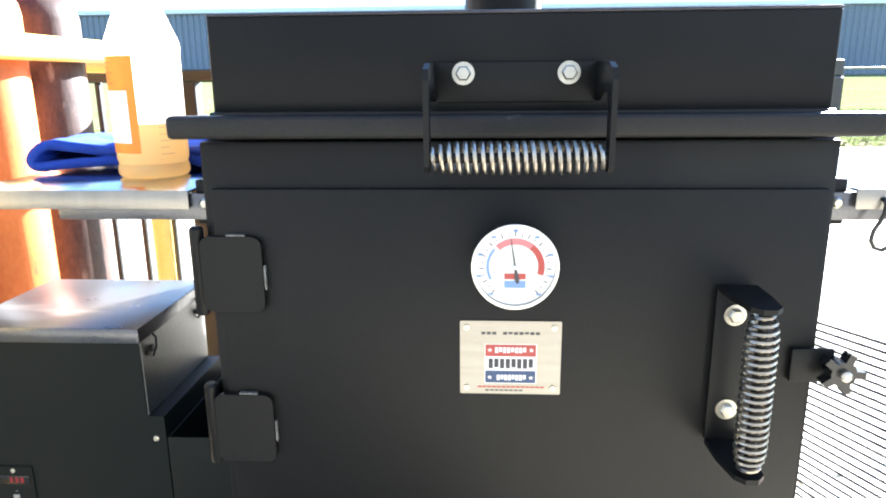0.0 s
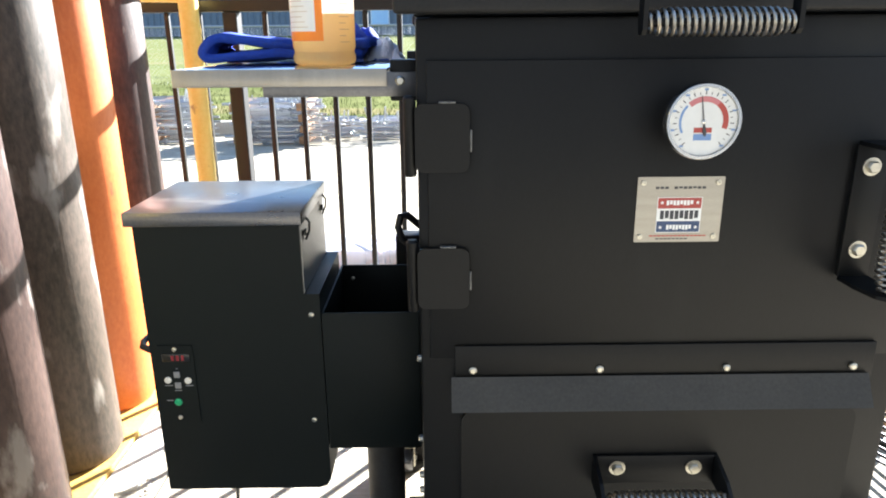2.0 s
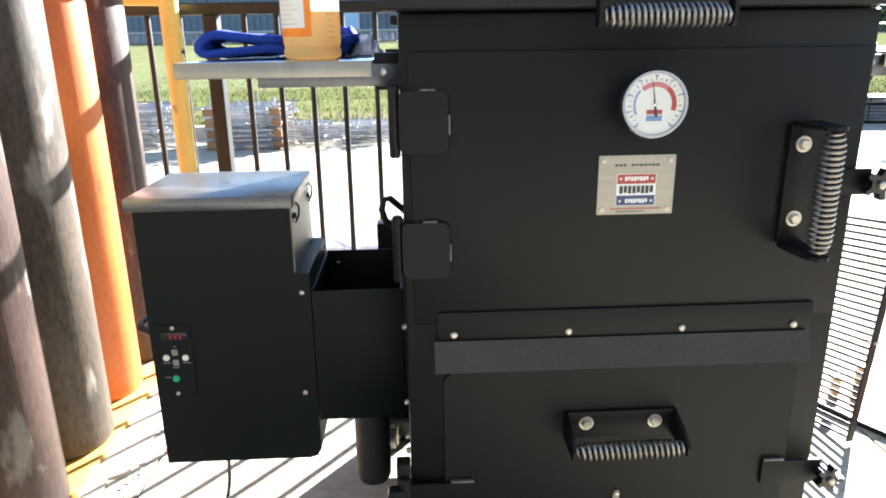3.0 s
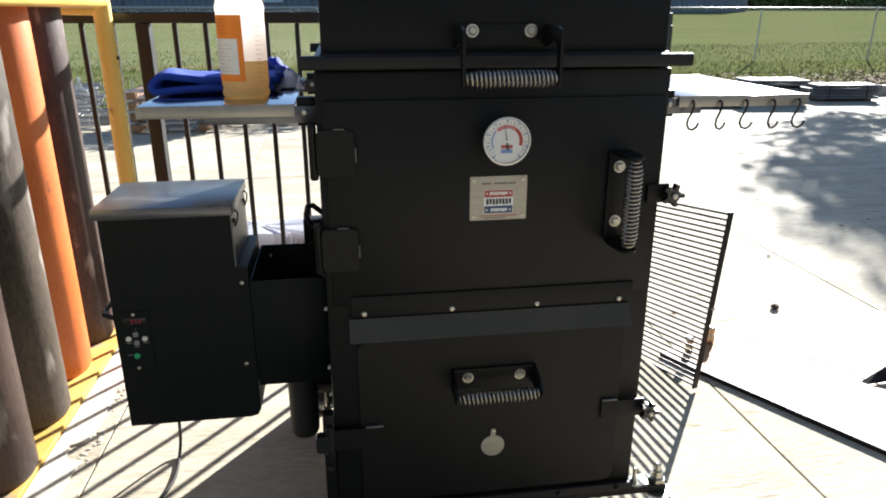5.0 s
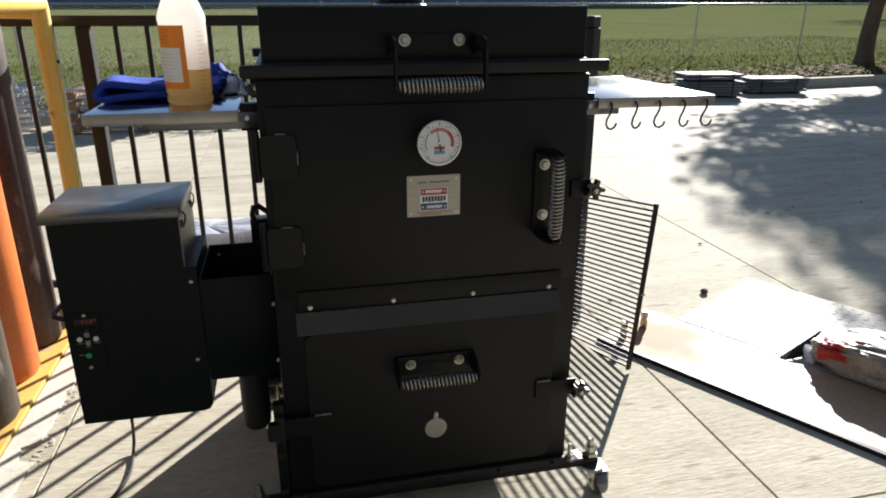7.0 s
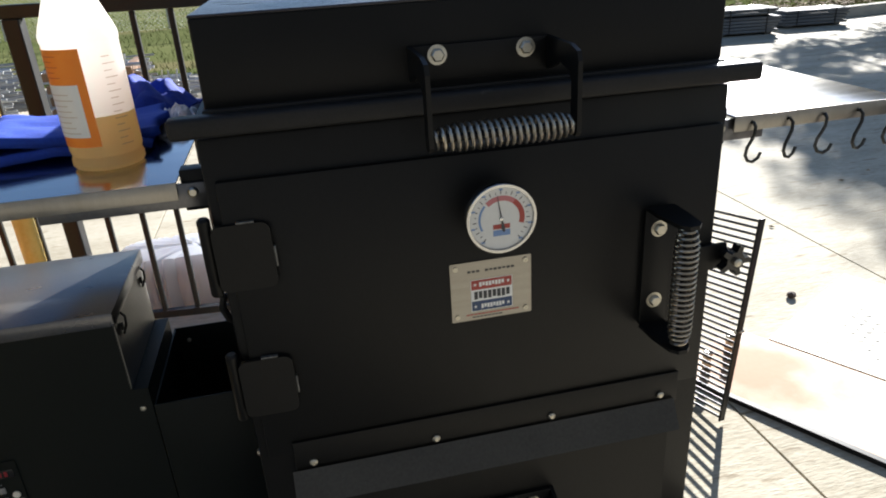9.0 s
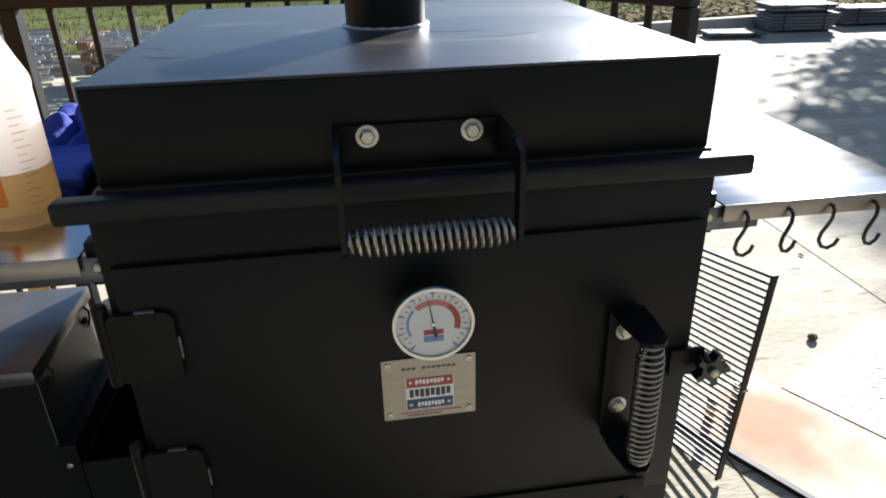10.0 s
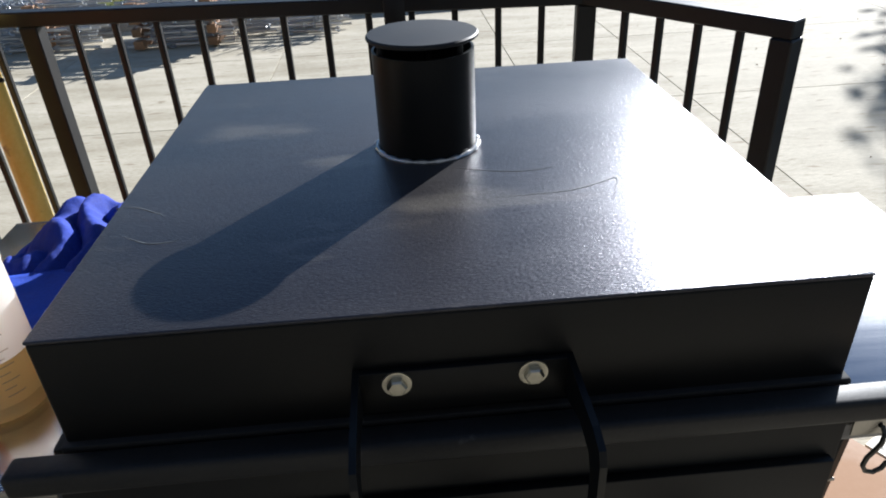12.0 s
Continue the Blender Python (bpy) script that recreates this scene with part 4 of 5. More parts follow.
# ash door handle
ah = part("ash_door_handle", box(B(), -0.080, 0.080, -0.0042, 0.0016, 0.377, 0.42, 0.001), M["paint"], grill, "black bracket handle with coil spring on ash door")
for sx in (-1, 1):
    part("arm", slab(B(), [(0.0016, 0.42), (-0.045, 0.406), (-0.066, 0.39), (-0.066, 0.378), (-0.052, 0.374), (0.0016, 0.377)], "x", sx * 0.0802, sx * 0.0848), M["paint"], ah, "", False)
part("spring_grip", coil(B(), (-0.080, -0.055, 0.386), (0.080, -0.055, 0.386), 0.0125, 20), M["spring"], ah, "bright steel coil spring")
part("grip_rod", tube(B(), [(-0.082, -0.055, 0.386), (0.082, -0.055, 0.386)], 0.0045, 12), M["worn"], ah)
for sx in (-0.052, 0.052):
    hex_bolt(ah, sx, -0.0042, 0.402)

# vent disc
vd = part("vent_disc", lathe(B(), [(0.0238, 0.0018), (0.0245, 0.001), (0.0245, -0.001), (0.0235, -0.002)], (0.002, 0, 0.238), "y", 40), M["plate"], grill, "round bare steel vent cover")
part("tab", slab(B(), rounded(-0.003, 0.007, 0.258, 0.279, 0.0045), "y", -0.0018, 0.0016), M["plate"], vd, "", False)
part("screw", lathe(B(), [(0.004, -0.0018), (0.004, -0.0045), (0.002, -0.0055)], (0.002, 0, 0.273), "y", 12), M["zinc"], vd)

# thermometer
DX, DZ, DR = 0.001, 0.873, 0.0425
dial = part("thermometer", lathe(B(), [(0.011, 0.0198), (0.011, -0.014), (DR - 0.003, -0.0165), (DR, -0.019), (DR, -0.028), (DR - 0.0015, -0.0305), (DR - 0.0045, -0.0305), (DR - 0.005, -0.0272)], (DX, 0, DZ), "y", 56), M["stainless"], grill, "round dial thermometer in a stainless bezel")
part("face", lathe(B(), [(DR - 0.0052, -0.0270), (DR - 0.0052, -0.0276)], (DX, 0, DZ), "y", 56), M["dialface"], dial, "white dial face")


def arc(r0, r1, a0, a1, y, n=20):
    bm = B()
    out = [(DX + r1 * math.sin(radians(a0 + (a1 - a0) * k / n)), DZ + r1 * math.cos(radians(a0 + (a1 - a0) * k / n))) for k in range(n + 1)]
    out += [(DX + r0 * math.sin(radians(a1 + (a0 - a1) * k / n)), DZ + r0 * math.cos(radians(a1 + (a0 - a1) * k / n))) for k in range(n + 1)]
    return slab(bm, out, "y", y, y - 0.0003)


part("scale_arc", arc(0.0215, 0.0275, -42, 38, -0.0277), M["pink"], dial, "rose scale band", False)
part("scale_arc", arc(0.0215, 0.0275, 38, 108, -0.0277), M["red"], dial, "red scale band", False)
part("scale_arc", arc(0.0245, 0.0270, -118, -48, -0.0277), M["paleblue"], dial, "pale blue scale band", False)
for k in range(25):
    a = radians(-140 + 280 * k / 24)
    r0, r1 = 0.0295, 0.0322 if k % 2 else 0.0338
    bm = B()
    c, s = math.cos(a), math.sin(a)
    w = 0.00035 if k % 2 else 0.0005
    slab(bm, [(DX + r0 * s - w * c, DZ + r0 * c + w * s), (DX + r1 * s - w * c, DZ + r1 * c + w * s), (DX + r1 * s + w * c, DZ + r1 * c - w * s), (DX + r0 * s + w * c, DZ + r0 * c - w * s)], "y", -0.0277, -0.0279)
    part("tick", bm, M["ink"], dial, "", False)
    if k % 3 == 0:
        part("numeral_bar", slab(B(), [(DX + 0.0348 * s - 0.0022, DZ + 0.0348 * c - 0.001), (DX + 0.0348 * s + 0.0022, DZ + 0.0348 * c - 0.001), (DX + 0.0348 * s + 0.0022, DZ + 0.0348 * c + 0.001), (DX + 0.0348 * s - 0.0022, DZ + 0.0348 * c + 0.001)], "y", -0.0277, -0.0279), M["paleblue"], dial, "", False)
part("logo_block", slab(B(), [(DX - 0.010, DZ - 0.012), (DX + 0.010, DZ - 0.012), (DX + 0.010, DZ - 0.0065), (DX - 0.010, DZ - 0.0065)], "y", -0.0277, -0.0279), M["red"], dial, "", False)
part("logo_block", slab(B(), [(DX - 0.010, DZ - 0.0205), (DX + 0.010, DZ - 0.0205), (DX + 0.010, DZ - 0.0135), (DX - 0.010, DZ - 0.0135)], "y", -0.0277, -0.0279), M["paleblue"], dial, "", False)
na = radians(-9)
bm = B()
c, s = math.cos(na), math.sin(na)
slab(bm, [(DX + p * c + q * s, DZ - p * s + q * c) for p, q in ((-0.0002, 0.029), (0.0002, 0.029), (0.0008, 0.0), (0.0022, -0.012), (0.001, -0.016), (-0.001, -0.016), (-0.0022, -0.012), (-0.0008, 0.0))], "y", -0.0285, -0.0289)
part("needle", bm, M["ink"], dial, "thin black needle", False)
part("hub", lathe(B(), [(0.0022, -0.0278), (0.0022, -0.0292), (0.001, -0.0296)], (DX, 0, DZ), "y", 12), M["stainless"], dial)

dial.location.y = -0.02

# nameplate: print as plain shapes and bars
plate = part("nameplate", slab(B(), rounded(-0.0525, 0.0520, 0.7215, 0.8025, 0.0012, 2), "y", -0.0002, -0.0016), M["plate"], grill, "brushed metal nameplate with red, white and blue badge", False)
for x in (-0.0455, 0.0445):
    for z in (0.7285, 0.7955):
        part("rivet", lathe(B(), [(0.0034, -0.0016), (0.0032, -0.003), (0.0014, -0.0032), (0.0012, -0.0022)], (x, 0, z), "y", 14), M["zinc"], plate)


def printed(x0, x1, z0, z1, m, y=-0.0018, name="badge_block"):
    part(name, slab(B(), [(x0, z0), (x1, z0), (x1, z1), (x0, z1)], "y", -0.0015, y), m, plate, "", False)


printed(-0.027, 0.027, 0.7335, 0.7775, M["white"])
printed(-0.0262, 0.0262, 0.7638, 0.7768, M["red"], -0.0020)
printed(-0.0262, 0.0262, 0.7342, 0.7478, M["blue"], -0.0020)
for x0, x1, z0, z1, m in ((-0.0165, 0.0165, 0.7678, 0.7738, "white"), (-0.0235, 0.024, 0.7505, 0.7612, "ink"), (-0.0145, 0.0165, 0.7372, 0.7432, "white")):
    n = 8
    for k in range(n):
        w = (x1 - x0) / n
        printed(x0 + k * w + w * 0.12, x0 + (k + 1) * w - w * 0.12, z0 + (0.0012 if k % 3 == 1 else 0), z1, M[m], -0.0022, "word_bar")
for sx in (-0.0215, 0.0215):
    for z, m in ((0.7708, "white"), (0.7402, "white")):
        st = [(sx + (0.0026 if k % 2 == 0 else 0.0011) * math.sin(k * math.pi / 5), z + (0.0026 if k % 2 == 0 else 0.0011) * math.cos(k * math.pi / 5)) for k in range(10)]
        part("star", slab(B(), st, "y", -0.0019, -0.0022), M[m], plate, "", False)
for k in range(11):
    if k != 3:
        printed(-0.0305 + k * 0.0056, -0.0305 + k * 0.0056 + 0.0043, 0.7878 + (0.0006 if k in (5, 8) else 0), 0.7908, M["ink"], -0.0018, "word_bar")
for k in range(14):
    printed(-0.034 + k * 0.005, -0.034 + k * 0.005 + 0.0042, 0.7285, 0.7303, M["red"], -0.0018, "word_bar")
for k in range(8):
    printed(-0.026 + k * 0.005, -0.026 + k * 0.005 + 0.004, 0.7248, 0.7264, M["ink"], -0.0018, "word_bar")


# star knobs with their latch arms
def star_knob(x, z, y, lobe=0.0215):
    k = part("star_knob", slab(B(), [(x + (lobe * (1 + 0.0 * 0) if abs(((a * 5 / 360) % 1) - 0.5) > 0.27 else lobe * 0.58) * math.sin(radians(a + 20)), z + (lobe if abs(((a * 5 / 360) % 1) - 0.5) > 0.27 else lobe * 0.58) * math.cos(radians(a + 20))) for a in range(0, 360, 9)], "y", y, y - 0.014), M["knob"], grill, "black five-lobed clamp knob", False)
    part("stud", lathe(B(), [(0.0055, y - 0.014), (0.0055, y - 0.019), (0.003, y - 0.021)], (x, 0, z), "y", 12), M["zinc"], k)
    part("hub", lathe(B(), [(0.011, y + 0.012), (0.011, y + 0.0005)], (x, 0, z), "y", 16), M["knob"], k)


part("latch_arm", box(B(), 0.282, 0.324, -0.0065, -0.0004, 0.742, 0.778, 0.0015), M["paint"], grill)
star_knob(0.324, 0.760, -0.014)
part("latch_arm", box(B(), 0.228, 0.322, -0.0045, 0.0016, 0.282, 0.322, 0.0015), M["paint"], grill)
part("weld_mark", box(B(), 0.23, 0.262, -0.0052, 0.0012, 0.3222, 0.326, 0.001), M["scuff"], grill)
star_knob(0.326, 0.299, -0.012)


# base frame and casters
for y0 in (0.0, 0.55):
    part("base_bar", box(B(), -0.40, 0.40, y0 + 0.005, y0 + 0.045, 0.074, 0.0915, 0.002), M["paint"], grill)
for x, y in ((-0.385, 0.012), (0.385, 0.012), (-0.385, 0.585), (0.385, 0.585)):
    c = part("caster", lathe(B(), [(0.014, 0.0655), (0.028, 0.067), (0.03, 0.07), (0.028, 0.0735)], (x, y, 0), "z", 24), M["zinc"], grill, "zinc swivel caster")
    part("wheel", lathe(B(), [(0.018, -0.012), (0.029, -0.014), (0.0325, -0.009), (0.0325, 0.009), (0.029, 0.014), (0.018, 0.012)], (x + 0.014, y - 0.012, 0.0325), "x", 28), M["lidsteel"], c, "grey steel caster wheel")
    for fx in (x - 0.006, x + 0.0305):
        part("fork", slab(B(), [(y - 0.03, 0.02), (y - 0.004, 0.02), (y + 0.02, 0.0655), (y - 0.026, 0.0655)], "x", fx, fx + 0.0035), M["zinc"], c)
    part("fork_top", box(B(), x - 0.006, x + 0.034, y - 0.028, y + 0.022, 0.0657, 0.0668, 0.0004), M["zinc"], c)
    part("stem_nut", lathe(B(), [(0.019, 0.0916), (0.019, 0.1), (0.0135, 0.101), (0.0125, 0.117), (0.0085, 0.118), (0.008, 0.134), (0.005, 0.136)], (x, y + 0.012, 0), "z", 6), M["zinc"], c, "", False)
    part("wheel_bolt", lathe(B(), [(0.007, -0.024), (0.007, 0.024)], (x + 0.014, y - 0.012, 0.0325), "x", 6), M["zinc"], c, "", False)
foot = part("corner_bracket", box(B(), 0.3185, 0.362, 0.008, 0.043, 0.0917, 0.0945, 0.0006), M["zinc"], grill, "zinc corner bracket on the base bar")
part("bolt", lathe(B(), [(0.0075, 0.0946), (0.0075, 0.101), (0.005, 0.102), (0.005, 0.128), (0.003, 0.13)], (0.331, 0.022, 0), "z", 6), M["zinc"], foot, "", False)


# side shelves
def shelf(x0, x1, y0, y1, z, out, arm_len):
    s = part("side_shelf", box(B(), x0, x1, y0, y1, z - 0.003, z, 0.001), M["stainless"], grill, "brushed stainless folding side shelf")
    part("front_lip", box(B(), x0, x1, y0 - 0.0022, y0 - 0.0002, z - 0.021, z + 0.0002, 0.0006), M["lipsteel"], s)
    part("back_lip", box(B(), x0, x1, y1 + 0.0002, y1 + 0.0022, z - 0.021, z + 0.0002, 0.0006), M["lipsteel"], s)
    xo = x0 if out < 0 else x1
    part("end_lip", box(B(), xo - 0.001, xo + 0.001, y0, y1, z - 0.021, z - 0.0032, 0.0004), M["lipsteel"], s)
    xi = x1 if out < 0 else x0
    for ya in (y0 + 0.006, y1 - 0.012):
        a = part("shelf_arm", box(B(), min(xi + out * arm_len, xi - out * 0.037), max(xi + out * arm_len, xi - out * 0.037), ya, ya + 0.005, z - 0.034, z - 0.0215 + 0.017, 0.001), M["lidsteel"], s)
        part("pivot_bolt", lathe(B(), [(0.006, ya - 0.0002), (0.006, ya - 0.004), (0.004, ya - 0.006)], (xi - out * 0.016, 0, z - 0.015), "y", 16), M["zinc"], a)
        xb0, xb1 = sorted((xi - out * 0.003, xi - out * 0.0385))
        part("bracket", box(B(), xb0, xb1, ya + 0.006, ya + 0.03, z - 0.04, z + 0.01, 0.002), M["paint"], s)
    return s


shelf(-0.616, -0.353, 0.060, 0.58, 0.928, -1, 0.155)
shelf(0.354, 0.618, 0.052, 0.47, 0.931, 1, 0.05)

# ---- pellet hopper on the grill's side ----
HX0, HX1, HY0, HY1, HZ = -0.752, -0.502, 0.190, 0.409, 0.711
hop = part("hopper", slab(B(), [(HX0, 0.234), (-0.499, 0.234), (-0.485, 0.238), (-0.478, 0.250), (-0.478, 0.585), (HX1, 0.585), (HX1, HZ), (HX0, HZ)], "y", HY0, HY1), M["powder"], grill, "black powder-coated pellet hopper", False)
lid = part("hopper_lid", box(B(), -0.762, -0.496, 0.181, 0.416, 0.697, 0.719, 0.0025), M["lidsteel"], hop, "grey steel hopper lid")
part("side_panel", slab(B(), [(HY0 + 0.002, 0.586), (HY1 - 0.002, 0.586), (HY1 - 0.002, 0.696), (HY0 + 0.002, 0.696)], "x", HX1 + 0.0003, HX1 + 0.0022), M["dull"], hop, "pale bare steel side panel", False)
for y in (0.219, 0.379):
    part("lid_latch", tube(B(), [(HX1 + 0.004, y, 0.665), (HX1 + 0.01, y, 0.679), (HX1 + 0.011, y, 0.693), (HX1 + 0.004, y, 0.702)], 0.0018, 8), M["worn"], hop)
    part("latch_block", box(B(), HX1 + 0.0024, HX1 + 0.0055, y - 0.004, y + 0.004, 0.672, 0.682, 0.001), M["worn"], hop)
# chute box between hopper and grill
chute = part("chute_box", slab(B(), [(-0.4765, 0.310), (-0.324, 0.310), (-0.324, 0.552), (-0.327, 0.552), (-0.327, 0.324), (-0.4735, 0.324), (-0.4735, 0.552), (-0.4765, 0.552)], "y", 0.193, 0.425), M["powder"], grill, "open black sheet-metal chute box", False)
part("front_wall", box(B(), -0.4763, -0.3242, 0.1895, 0.1928, 0.310, 0.553, 0.0012), M["powder"], chute)
part("back_wall", box(B(), -0.4763, -0.3242, 0.4252, 0.428, 0.310, 0.553, 0.001), M["powder"], chute)
part("screw", lathe(B(), [(0.004, 0.4245), (0.004, 0.422), (0.002, 0.421)], (-0.455, 0, 0.527), "y", 10), M["zinc"], chute)
part("mount_plate", box(B(), -0.3238, -0.3132, 0.195, 0.425, 0.315, 0.57, 0.001), M["powder"], chute)
part("ash_cup", lathe(B(), [(0.02, 0.118), (0.029, 0.122), (0.033, 0.132), (0.034, 0.16), (0.034, 0.3098)], (-0.392, 0.285, 0), "z", 32), M["rubber"], grill, "dark round burn-pot cup")
for sx, sz in ((-0.478, 0.551), (-0.485, 0.365)):
    part("screw", lathe(B(), [(0.0045, HY0 - 0.0002), (0.0042, HY0 - 0.002), (0.002, HY0 - 0.003)], (sx - 0.014, 0, sz), "y", 12), M["zinc"], hop)
# control panel
pan = part("control_panel", slab(B(), rounded(-0.742, -0.684, 0.363, 0.501, 0.003), "y", HY0 - 0.0002, HY0 - 0.0018), M["powder"], hop, "black membrane control panel", False)
PY = HY0 - 0.0018


def button(x, z, r, m, name="button"):
    part(name, lathe(B(), [(r, PY), (r * 0.97, PY - 0.002), (r * 0.5, PY - 0.003)], (x, 0, z + 0.011), "y", 20), m, pan)


button(-0.7285, 0.430, 0.0056, M["button"])
button(-0.6965, 0.429, 0.0056, M["button"])
button(-0.7165, 0.3905, 0.0062, M["green"])
for z in (0.4395, 0.4205):
    part("button", box(B(), -0.7185, -0.7085, PY - 0.002, PY, z + 0.0055, z + 0.0165, 0.0012), M["greybutton"], pan)
for x, z in ((-0.7125, 0.484), (-0.7165, 0.3625)):
    part("screw", lathe(B(), [(0.0036, PY), (0.0036, PY - 0.002), (0.0016, PY - 0.003)], (x, 0, z + 0.011), "y", 12), M["zinc"], pan)
part("display", box(B(), -0.734, -0.690, PY - 0.0012, PY, 0.473, 0.487, 0.0006), M["knob"], pan, "dark glossy display with dim red digits")
for k in range(3):
    part("digit", box(B(), -0.719 + 0.008 * k, -0.7145 + 0.008 * k, PY - 0.0016, PY - 0.0011, 0.4755, 0.4845), M["dimred"], pan, "dim red digit")
for x0, x1, z in ((-0.735, -0.722, 0.4195), (-0.702, -0.689, 0.419), (-0.720, -0.709, 0.4105), (-0.735, -0.7245, 0.3925), (-0.714, -0.711, 0.4492)):
    part("caption_bar", box(B(), x0, x1, PY - 0.0004, PY, z + 0.011, z + 0.0124), M["greybutton"], pan)
# carrying handles
part("hopper_handle", tube(B(), [(HX0 - 0.0005, 0.235, 0.465), (HX0 - 0.02, 0.235, 0.472), (HX0 - 0.034, 0.24, 0.476), (HX0 - 0.038, 0.255, 0.478), (HX0 - 0.036, 0.315, 0.478), (HX0 - 0.02, 0.335, 0.472), (HX0 - 0.0005, 0.34, 0.465)], 0.0055, 10), M["rail"], hop)
part("side_handle", tube(B(), [(-0.312, 0.235, 0.648), (-0.326, 0.225, 0.645), (-0.348, 0.215, 0.665), (-0.354, 0.213, 0.685), (-0.35, 0.214, 0.702), (-0.34, 0.218, 0.703), (-0.312, 0.24, 0.672)], 0.0058, 10), M["rail"], grill, "bent black lifting handle")
for k, z in enumerate((0.30, 0.335, 0.36, 0.42, 0.545)):
    part("side_bolt", lathe(B(), [(0.005, -0.3165), (0.005, -0.321), (0.003, -0.323)], (0, 0.045, z), "x", 8), M["zinc"], grill)

# hidden upright, added to push the grill's ground shadow farther left
part("rear_leg", box(B(), -0.384, -0.3165, 0.60, 0.645, 0.0, 0.56, 0.003), M["paint"], grill)
flange = part("side_flange", box(B(), -0.338, -0.3165, 0.006, 0.03, 0.094, 0.335, 0.002), M["paint"], grill, "black steel flange beside the ash door")
for z in (0.125, 0.215):
    part("bolt", lathe(B(), [(0.0075, 0.0058), (0.0075, 0.001), (0.005, -0.002)], (-0.328, 0, z), "y", 6), M["worn"], flange, "dull hex bolt", False)
part("clamp_lug", slab(B(), rounded(-0.352, -0.322, 0.262, 0.300, 0.008), "y", -0.012, 0.0055), M["knob"], flange, "black clamp lug", False)

# power cord
pts = [(-0.712, 0.41, 0.236), (-0.716, 0.42, 0.13), (-0.722, 0.43, 0.04), (-0.722, 0.40, 0.007), (-0.715, 0.31, 0.006), (-0.735, 0.23, 0.006), (-0.79, 0.12, 0.006), (-0.90, -0.02, 0.006), (-1.06, -0.2, 0.006)]
sm = []
for i in range(len(pts) - 1):
    p0, p1, p2, p3 = (Vector(pts[max(0, min(len(pts) - 1, j))]) for j in (i - 1, i, i + 1, i + 2))
    for k in range(6):
        t = k / 6
        sm.append(0.5 * (2 * p1 + (p2 - p0) * t + (2 * p0 - 5 * p1 + 4 * p2 - p3) * t * t + (3 * p1 - 3 * p2 + p3 - p0) * t ** 3))
part("power_cord", tube(B(), sm, 0.0042, 8), M["cord"], grill, "black power cord trailing over the concrete")


# ---- hooks on the shelf ----
bm = B()
hp = [(0.0, 0.004, -0.004), (0.0, 0.0045, 0.004), (0.0, -0.001, 0.0065), (0.0, -0.006, 0.002), (-0.001, -0.007, -0.008), (-0.004, -0.0065, -0.016), (-0.009, -0.006, -0.026), (-0.0105, -0.006, -0.036), (-0.006, -0.006, -0.044), (0.0015, -0.006, -0.0465), (0.009, -0.006, -0.042), (0.0125, -0.006, -0.034)]
tube(bm, hp, 0.0023, 8)
hook = single("s_hook", bm, M["hook"], "bent steel S-hook hanging on the shelf lip", "hook", "hooks on the shelf")
for k in range(5):
    m = pose(0.380 + 0.0545 * k, 0.048, 0.915, 0, 0, (0, 14, -10, 8, -16)[k])
    if k == 0:
        hook.matrix_basis = m
    else:
        copy_thing(hook, m)

# ---- spray bottle ----
BX, BY, BZ = -0.446, 0.180, 0.9285
bottle = thing("spray_bottle", (BX, BY, BZ), "translucent spray bottle part full of amber liquid", "bottle")
prof = [(0.034, 0.0), (0.040, 0.002), (0.0425, 0.006), (0.0425, 0.012), (0.0405, 0.018), (0.0425, 0.024), (0.0425, 0.150), (0.0435, 0.153), (0.0435, 0.160), (0.041, 0.168), (0.034, 0.185), (0.027, 0.203), (0.021, 0.222), (0.0165, 0.240), (0.0145, 0.252)]
cut = 7
part("bottle_body", lathe(B(), [(0.0425, 0.0665)] + prof[cut - 1:], (BX, BY, BZ), "z", 44), M["bottle"], bottle, "milky upper body")
part("liquid", lathe(B(), prof[:cut - 1] + [(0.0425, 0.0662)], (BX, BY, BZ), "z", 44), M["liquid"], bottle, "amber cleaning liquid")
part("collar", lathe(B(), [(0.0175, 0.232), (0.0185, 0.234), (0.0185, 0.256), (0.016, 0.262), (0.010, 0.275)], (BX, BY, BZ), "z", 28), M["cap"], bottle, "orange plastic collar")


def wrap(a0, a1, z0, z1, m, name, label="", r=0.0429):
    bm = B()
    n = 18
    lo, hi = [], []
    for k in range(n + 1):
        a = radians(a0 + (a1 - a0) * k / n)
        lo.append([bm.verts.new((BX + rr * math.sin(a), BY - rr * math.cos(a), BZ + z0)) for rr in (r, r + 0.0003)])
        hi.append([bm.verts.new((BX + rr * math.sin(a), BY - rr * math.cos(a), BZ + z1)) for rr in (r, r + 0.0003)])
    for k in range(n):
        bm.faces.new((lo[k][1], lo[k + 1][1], hi[k + 1][1], hi[k][1]))
        bm.faces.new((lo[k][0], hi[k][0], hi[k + 1][0], lo[k + 1][0]))
        bm.faces.new((hi[k][0], hi[k][1], hi[k + 1][1], hi[k + 1][0]))
        bm.faces.new((lo[k][1], lo[k][0], lo[k + 1][0], lo[k + 1][1]))
    return part(name, bm, m, bottle, label)


